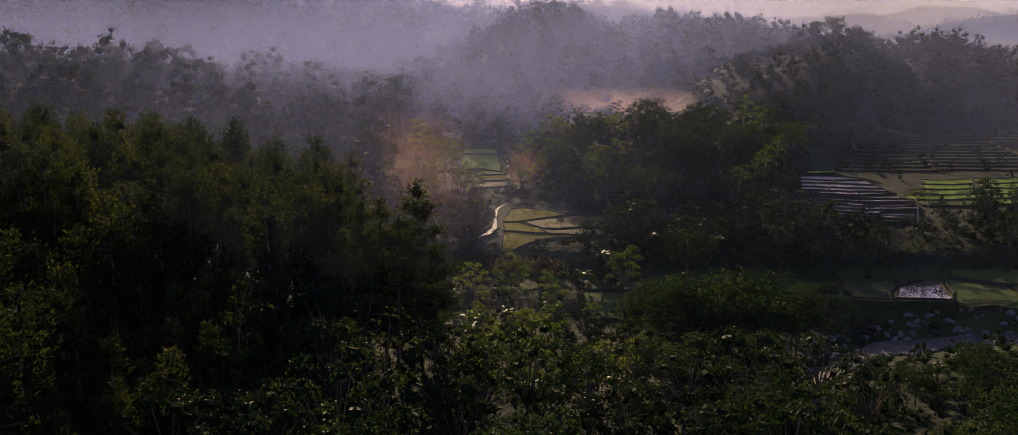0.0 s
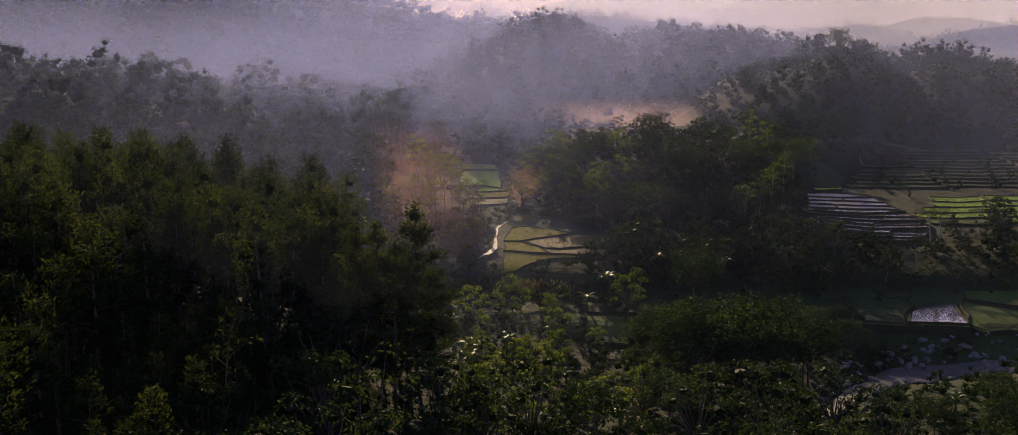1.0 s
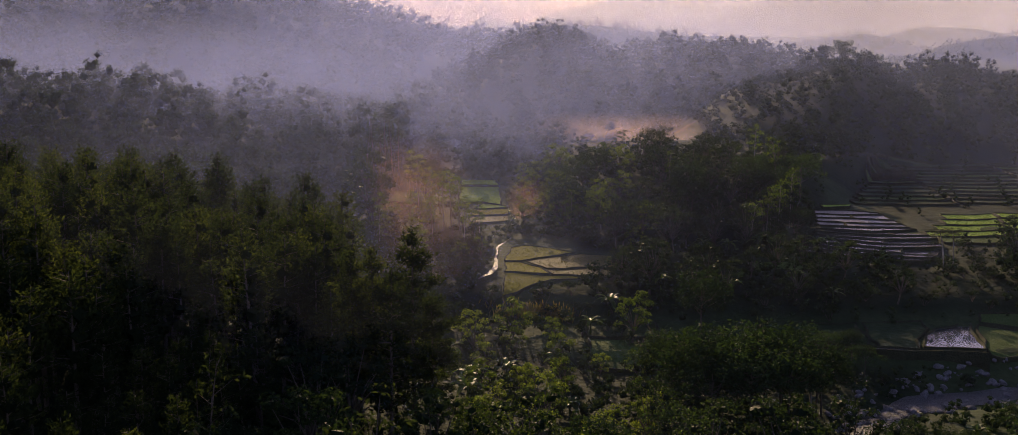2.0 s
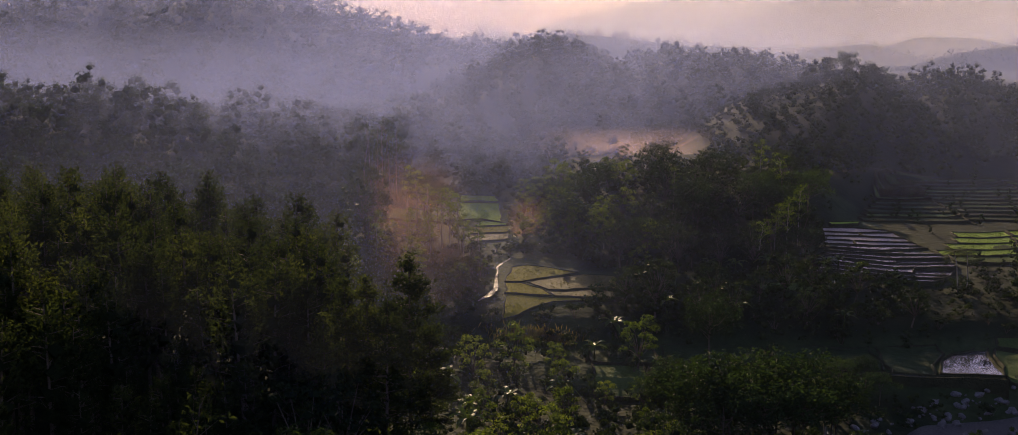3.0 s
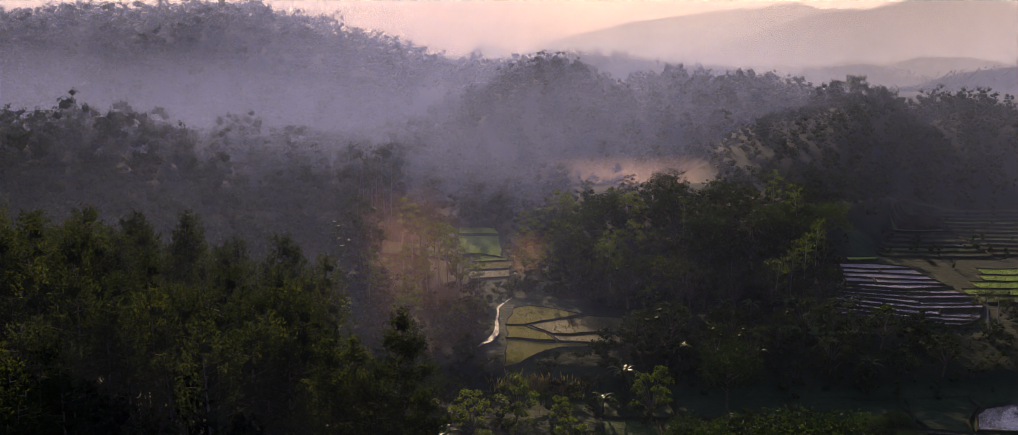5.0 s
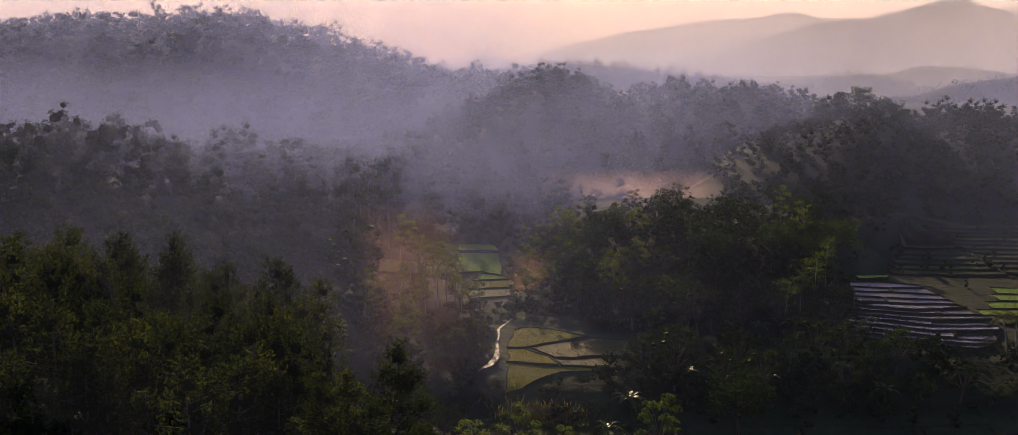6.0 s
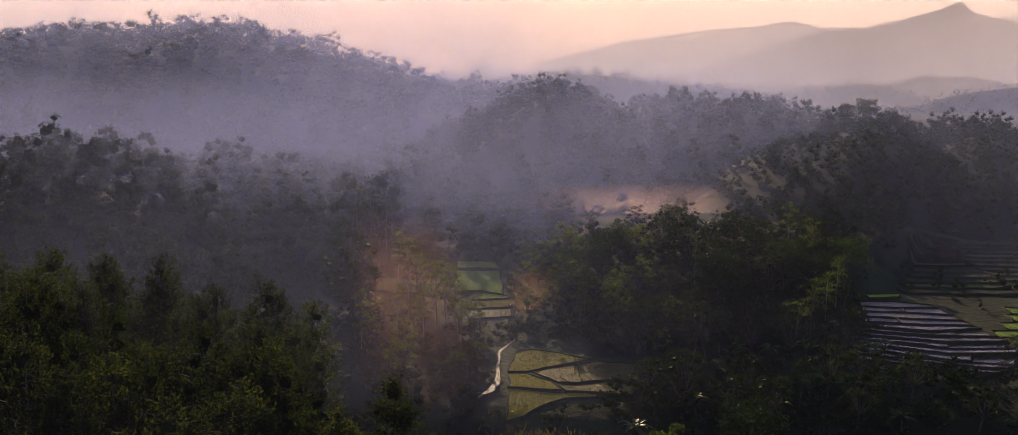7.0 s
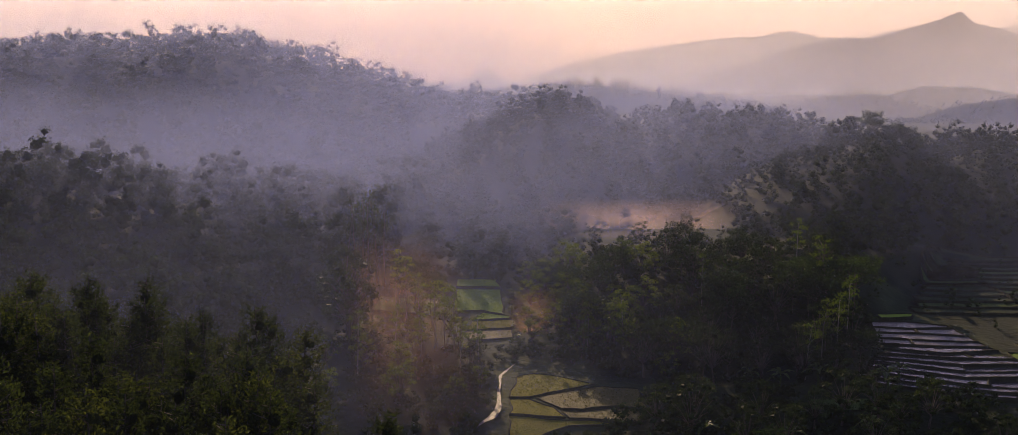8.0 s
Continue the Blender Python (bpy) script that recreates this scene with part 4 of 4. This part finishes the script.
paddy_field(box(-25, -15, 237, 246, 0.1), WEED, "misty weedy plot beside the stream", 20, V)

# wet terraces on the far side
T = "terraces below the hill"
# one row a bund: its left end, middle and right end
BUNDS = ((45.5, 205.4, 56.5, 199.6, 61.5, 197.6), (46.0, 208.2, 57.2, 201.4, 64.0, 199.6), (46.6, 210.8, 57.8, 203.8, 66.0, 202.2), (47.4, 213.2, 58.6, 207.0, 68.2, 207.2), (48.4, 215.9, 59.6, 210.0, 69.6, 210.6), (49.4, 217.8, 60.4, 213.2, 69.8, 213.8),
         (50.4, 219.8, 60.4, 216.6, 69.4, 216.6), (51.4, 222.6, 60.2, 219.0, 68.6, 221.0), (52.0, 225.0, 60.0, 223.6, 68.0, 223.2), (52.8, 228.2, 60.0, 226.8, 67.6, 226.0), (53.4, 231.2, 60.2, 230.8, 67.2, 229.2), (54.0, 234.6, 60.2, 233.4, 66.6, 234.0), (54.6, 238.0, 60.2, 238.2, 66.2, 236.0))
for i, (lo, hi) in enumerate(zip(BUNDS, BUNDS[1:])):
    lo, hi = np.array(lo).reshape(3, 2) + (0, 0.12), np.array(hi).reshape(3, 2) - (0, 0.12)
    xs = np.linspace(0, 2, 7)
    front = [(np.interp(u, range(3), lo[:, 0]), np.interp(u, range(3), lo[:, 1])) for u in xs]
    rear = [(np.interp(u, range(3), hi[:, 0]), np.interp(u, range(3), hi[:, 1])) for u in xs]
    cutat = (6, 6, 4, 6, 3, 6, 4, 6, 2, 6, 3, 6)[i]
    for j, (a, b) in enumerate(((0, cutat), (cutat, 6))):
        if b > a:
            paddy_field(front[a:b + 1] + rear[a:b + 1][::-1], TERRACE_WATER if i < 8 or (i, j) == (9, 1) else MUD, WETL if i < 8 else "muddy terrace with a low earth bund", 40 + 2 * i + j, T, 0.2, 0.3, 0.35)
paddy_field(((34.7, 193.9), (48.5, 194.9), (45.0, 199.6), (35.6, 198.7)), WEED, "pale weedy plot above the hedge", 91, T)
paddy_field(((56.6, 238.6), (61.8, 239.6), (62.8, 242.2), (56.7, 241.6)), mat_rough("seedling_rice", [(0.25, (0.16, 0.28, 0.02)), (0.8, (0.26, 0.38, 0.04))], 0.8, bump=0.5), "small bright green rice seedling bed", 90, T, z=ht(59, 241) + 0.5, drape=0.0)
for i, (y0, y1, left) in enumerate(((212.0, 216.4, 70.5), (216.8, 220.6, 69.5), (221.0, 225.4, 72.5), (225.8, 230.0, 75.5), (230.4, 234.8, 77.0))):
    for j, (a, b) in enumerate(((left, 83.0 + i), (83.4 + i, 97.0), (97.4, 114))):
        up = (0, 1.2, 3.0)[j]
        paddy_field(((a, y0 + up), ((a + b) / 2, y0 + up - 0.5), (b, y0 + up + 1.0), (b, y1 + up + 0.9), ((a + b) / 2, y1 + up - 0.4), (a, y1 + up)), RICE if (i, j) != (0, 0) else WEED, "bright green rice terrace", 100 + 5 * i + j, T, 0.16, 0.26, 0.6)
y = 246.0
for i in range(11):
    d = 4.2
    for j, (a, b) in enumerate(((64 + i * 1.8, 84), (84.6, 108), (108.6, 128))):
        yy = y + j * 1.5 - 2
        paddy_field(((a, yy), ((a + b) / 2, yy - 0.9), (b, yy), (b, yy + d), ((a + b) / 2, yy + d - 0.9), (a, yy + d)), (GROUND, EARTH, GROUND, WEED)[(i * 3 + j * 2) % 4 if (i + j) % 3 else 0], "dim fallow terrace on the hillside", 140 + 5 * i + j, T, 0.3, 0.4, 0.8)
    y += d + 0.3

# flooded plots above the river
R = "flooded plots above the river"
WEEDY = "weedy green plot above the river"
for i, (corners, top, lab) in enumerate((
        (box(8.5, 15.2, 158.5, 168.0), WEED, WEEDY), (box(8.5, 17.5, 168.5, 176.0), GROUND, WEEDY), (box(15.7, 20.5, 158.5, 168.0), WEED, WEEDY), (box(18.0, 32, 168.6, 177.0), GROUND, WEEDY), (box(21, 38.5, 165.5, 168.1), GROUND, WEEDY),
        (((39.7, 167.5), (45.5, 165.7), (46.5, 177), (32.5, 177), (32.5, 168.6)), GROUND, WEEDY), (((46.0, 165.6), (51.4, 164.7), (53.1, 170.1), (55.6, 174.2), (55.6, 177.5), (47.0, 177)), GROUND, WEEDY),
        (((51.8, 164.6), (59.3, 163.4), (60.8, 170.7), (62.4, 176.9), (61.0, 177.6), (59.2, 175.6), (56.2, 174.2), (53.5, 169.8)), WATER, WETL),
        (((39.0, 165.0), (45, 163.4), (52, 162.4), (59, 161.5), (59.2, 162.9), (52, 163.9), (45, 165.1), (39.4, 166.9)), WATER, "narrow wet strip below a bund, reflecting the sky"),
        (((60.0, 163.2), (70, 162.4), (70.5, 172), (63.0, 176.5), (61.3, 170.5)), WEED, WEEDY), (box(71, 82, 163, 172), RICE, YOUNG), (((63.4, 177.0), (70.6, 172.6), (80, 172.6), (80, 179), (64, 179)), WEED, WEEDY))):
    paddy_field(corners, top, lab, 200 + i, R, 0.25, 0.4, 0.9, 2.2, 13.55 if top is WATER else None)

# ---------------------------------------------------------------- streams and stones


def ribbon(name, xs, ys, widths, lift, material, label):
    n, k = len(xs) * 6, 7
    u = np.linspace(0, 1, n)
    s = np.linspace(0, 1, len(xs))
    k5 = np.ones(5) / 5
    X, Y, W = (np.convolve(np.pad(np.interp(u, s, q), 2, "edge"), k5, "valid") for q in (xs, ys, widths))
    dx, dy = np.gradient(X), np.gradient(Y)
    ln = np.hypot(dx, dy)
    Z = height(X, Y) + lift
    rows = []
    for i in range(n):
        for j in range(k):
            o = (j / (k - 1) - 0.5) * W[i] * (1 + 0.25 * noise.noise(Vector((X[i] * 0.3, Y[i] * 0.3, j > 3))))
            rows.append((X[i] - dy[i] / ln[i] * o, Y[i] + dx[i] / ln[i] * o, Z[i]))
    return tagged(mesh_object(name, np.array(rows), grid_faces(k, n), material), label, "water", kind="structure")


ribbon("water_river", RIVER_X, RIVER_Y, (1.5, 1.5, 1.5, 2, 5.5, 6.5, 4, 4, 4), 0.42, RIVER, "shallow stony river glinting between its banks")
ribbon("water_stream", (-1.6, -2.8, -4.2, -4.0, -4.3, -4.1, -4.2, -4.9, -5.9, -6.6), (214, 210.5, 206.6, 203, 200, 196.5, 192, 189, 187.6, 186), (0.1, 0.2, 0.5, 0.15, 0.5, 0.45, 0.8, 1.0, 0.5, 0.2), 0.14, RIVER, "narrow bright stream beside the paddies")


def stone_mesh(seed):
    bm = bmesh.new()
    bmesh.ops.create_icosphere(bm, subdivisions=2, radius=0.5)
    for v in bm.verts:
        v.co *= 1 + 0.35 * noise.noise(v.co * 2.2 + Vector((seed, 0, 0)))
        v.co.z *= 0.65
    me = bpy.data.meshes.new("stone")
    bm.to_mesh(me)
    bm.free()
    me.materials.append(STONE)
    return me


STONES = [stone_mesh(s) for s in (3, 9, 15, 22)]
made = 0
while made < 280:
    x, y = rng.uniform(33, 78), rng.uniform(134, 163)
    r = river_off(x, y)
    if r > 6.5 or (r < 1.0 and rng.random() < 0.5):
        continue
    s = 0.3 + 0.9 * rng.random() ** 2.5
    ob = new("river_stone", STONES[made % 4])
    ob.matrix_basis = pose(x, y, ht(x, y) + 0.12 * s + 0.1, rng.random() * 30, rng.random() * 30, rng.random() * 360) @ Matrix.Diagonal((s, s * 1.2, s, 1))
    tagged(ob, "grey water-worn stone in the river bed", "stone", "river stones")
    made += 1
boulder = new("boulder", STONES[1])
boulder.matrix_basis = pose(52.5, 161.2, ht(52.5, 161.2) + 0.3) @ Matrix.Diagonal((1.3, 1.1, 1.0, 1))
tagged(boulder, "large pale boulder on the river bank", "stone", "river stones")

# ---------------------------------------------------------------- far woods
def cluster_crown(seed, h, lo, wide, lumps, leaves, size, slim):
    """A tree crown of several rounded leafy masses, closed inside, fringed with small sprays."""
    r = np.random.default_rng(seed)
    cs, rad = [], []
    for i in range(lumps):
        u = (i + 0.5) / lumps
        a = i * 2.4 + r.random() * 0.9
        out = h * wide * (math.sin(math.pi * min(1, 0.30 + 0.70 * u)) ** 0.8 + 0.05) * (0.45 + 0.55 * r.random()) * (1 - slim * u)
        cs.append((math.cos(a) * out, math.sin(a) * out, h * (lo + (0.88 - lo) * (0.12 + 0.88 * u ** 0.85) + 0.03 * r.normal())))
        rad.append(h * wide * (0.50 - 0.20 * u) * (0.75 + 0.5 * r.random()))
    cs, rad = np.array(cs), np.array(rad)
    body = clump_cores(r, cs, rad, 0.85, 0.62)
    return join([clump_leaves(r, cs, rad, leaves, size, 0.85, 0.8, 0.62, 0.9, (0.45, 0.68))] + body)


def woods(name, places, label, leaves=70, size=1.0, tall=9.0, seed=3, lo=0.02, wide=0.36, lumps=7, grow=None, slim=0.3, material=WOODS_LEAF):
    """Many trees as one mass of foliage, uneven tree by tree."""
    r = np.random.default_rng(seed)
    protos = [cluster_crown(seed * 20 + i, tall * (0.8 + 0.08 * (i % 5)), lo, wide * (0.85 + 0.1 * (i % 4)), lumps, leaves, size, slim if i % 3 else slim + 0.3) for i in range(9)]
    vs, fs, off = [], [], 0
    for x, y in places:
        v, f = protos[r.integers(0, 9)]
        a, s = r.random() * 6.283, 0.6 + 0.65 * r.random() ** 1.3
        s *= grow(x, y) if grow else 1.0
        q = np.stack([v[:, 0] * math.cos(a) - v[:, 1] * math.sin(a), v[:, 0] * math.sin(a) + v[:, 1] * math.cos(a), v[:, 2]], 1) * s
        vs.append(q + np.array([x, y, ht(x, y) - 0.3]))
        fs.append(f + off)
        off += len(v)
    ob = mesh_object(name, np.concatenate(vs), np.concatenate(fs), material)
    return tagged(ob, label, "woods", kind="stuff")


def clearing(x, y):
    return math.hypot((x - 23) / 13, (y - 290) / 9) < 1 or math.hypot((x - 41) / 4, (y - 319) / 3.6) < 1


woods("hillside_woods", scatter(-170, -18, 196, 345, 6.2, lambda x, y: x > -22 - 0.42 * y and x < np.interp(y, (196, 250, 275, 345), (-46, -34, -28, -22))), "hazy wooded slope behind the pine wood", 330, 0.48, 11.0, 3, 0.0, 0.38, 9)
woods("left_hill_woods", scatter(-320, 30, 352, 636, 7.6, lambda x, y: x > -25 - 0.46 * y and (y > 490 or x < -36)), "steep wooded hill grey in the mist", 70, 1.15, 9.0, 4, -0.05, 0.48, 5)
woods("crest_trees", scatter(-320, -20, 606, 634, 6.5, lambda x, y: rng.random() < 0.5), "scattered taller trees along the hill crest", 300, 0.45, 9.0, 19, 0.2, 0.32, 7, grow=lambda x, y: 0.7 + 0.6 * rng.random())
woods("valley_head_woods", scatter(-36, 14, 262, 312, 4.6, lambda x, y: x < np.interp(y, (262, 306), (2, 12))), "scrubby wood at the head of the valley", 220, 0.5, 7.0, 8, -0.1, 0.42, 7)
woods("ridge_woods", scatter(-48, 160, 296, 476, 5.8, lambda x, y: y > np.interp(x, (-48, -10, 8, 45, 60, 100, 160), (330, 296, 306, 322, 366, 404, 410)) and y < np.interp(x, (-48, 0, 60, 110, 160), (450, 464, 474, 486, 486)) and not clearing(x, y)), "wooded spur fading into mist", 210, 0.55, 7.5, 5, -0.1, 0.42, 8)
woods("dark_hill_woods", scatter(44, 152, 258, 412, 5.4, lambda x, y: y > np.interp(x, (44, 60, 85, 120), (276, 262, 294, 310)) and y < np.interp(x, (44, 56, 73, 90, 190), (318, 326, 352, 380, 398)) and not clearing(x, y)), "dark wooded hill above the terraces", 320, 0.38, 6.0, 21, -0.15, 0.44, 7, grow=lambda x, y: float(np.interp(y - np.interp(x, (56, 73, 90, 100), (336, 362, 388, 402)), (-60, -25, -5), (1.1, 0.8, 0.5))))
woods("dark_hill_scrub", scatter(38, 156, 300, 412, 3.8, lambda x, y: y > np.interp(x, (38, 56, 73, 90, 190), (316, 322, 350, 376, 392)) and y < np.interp(x, (38, 56, 90, 190), (330, 345, 398, 412)) and rng.random() < 0.85 and not clearing(x, y)), "patchy scrub along the top of the dark hill", 170, 0.34, 3.4, 22, -0.15, 0.5, 5)
woods("far_ridge_woods", scatter(-120, 240, 1060, 1112, 8, lambda x, y: True), "tree-lined ridge far off in haze", 60, 1.0, 7.5, 6, 0.1, 0.34, 5)
woods("far_hill_woods", scatter(200, 470, 1250, 1312, 9, lambda x, y: True), "wooded hill far off in haze", 18, 1.1, 6, 7, -0.1, 0.5, 4)
woods("far_spur_woods", scatter(280, 470, 945, 1008, 7, lambda x, y: True), "wooded spur far off in haze", 16, 0.9, 5.5, 9, -0.1, 0.5, 4)
woods("terrace_scrub", scatter(11, 118, 179, 203, 3.0, lambda x, y: y < np.interp(x, (11, 18, 45, 60, 118), (188, 201, 202, 197, 203)) and not (33 < x < 50 and 192.5 < y < 201)), "dense dark scrub below the terraces", 120, 0.4, 4.2, 11, -0.1, 0.42, 5, grow=lambda x, y: (0.32 if y < 191 else 0.5) if -1 < x - 54 - (y - 172) * 0.34 < 12 else 1.0)
woods("terrace_edge_scrub", scatter(62, 116, 191, 214, 3.0, lambda x, y: x > np.interp(y, (191, 198, 204, 214), (62, 64, 69, 72))), "dense scrub beside the green terraces", 110, 0.34, 3.8, 24, -0.1, 0.45, 5, grow=lambda x, y: 0.6 if x - 54 - (y - 172) * 0.34 < 12 else 1.0)
woods("knoll_scrub", scatter(2, 62, 203, 286, 4.2, lambda x, y: x > np.interp(y, (203, 215, 270, 282), (16, 4, 2, 12)) and x < np.interp(y, (203, 240, 282), (45, 54, 62)) and not clearing(x, y)), "undergrowth on the wooded knoll", 140, 0.4, 4.2, 12, -0.1, 0.5, 5, grow=lambda x, y: 0.6 if y > 268 else 1.0)
woods("valley_scrub", scatter(-48, -6, 168, 262, 4.0, lambda x, y: x < np.interp(y, (168, 200, 222, 262), (-6, -9, -27, -28))), "dark scrub along the valley side", 140, 0.38, 4.0, 13, -0.1, 0.45, 5)
woods("near_scrub", scatter(-40, 34, 78, 170, 4.4, lambda x, y: river_off(x, y) > (5 if y > 132 else 0) and (y < 158 or x < 8) and (x > -34 or y < 112)), "tangled undergrowth between the trees", 170, 0.32, 3.8, 14, -0.1, 0.48, 5)
woods("river_scrub", scatter(20, 80, 96, 148, 3.8, lambda x, y: river_off(x, y) > (5 if y > 132 else 0)), "tangled undergrowth between the trees", 170, 0.32, 3.4, 16, -0.1, 0.48, 5)
woods("terrace_bushes", scatter(58, 132, 236, 300, 4.6, lambda x, y: rng.random() < 0.5 and (x > 68 or y > 246)), "bushes scattered over the fallow terraces", 70, 0.36, 2.6, 15, -0.1, 0.45, 5)
woods("bank_scrub", scatter(12, 84, 154.5, 161.0, 2.4, lambda x, y: river_off(x, y) > 3.0 and rng.random() < 0.8), "low scrub on the bank above the river", 90, 0.28, 2.0, 17, -0.1, 0.5, 4)
woods("gap_trees", scatter(-56, -40, 284, 296, 5, lambda x, y: True), "thin trees on the shoulder of the slope", 60, 0.5, 9, 20, 0.5, 0.2, 6)

# tall dry grass on the bank below the fields
blades = np.random.default_rng(5)
gp = np.c_[blades.normal(1.6, 2.6, 900), blades.normal(177.2, 0.9, 900)]
gz = height(gp[:, 0], gp[:, 1]) + 0.5
gs = 0.9 + 0.6 * blades.random(900)
grass = mesh_object("tall_grass", *leaf_quads(np.c_[gp, gz], np.c_[blades.normal(size=(900, 2)), 0.2 * np.ones(900)], np.c_[blades.normal(size=(900, 2)) * 0.35, np.ones(900)], gs, gs * 0.12), GRASS_LEAF, None, False)
tagged(grass, "tall straw-coloured grass on a bank", "grass", kind="stuff")
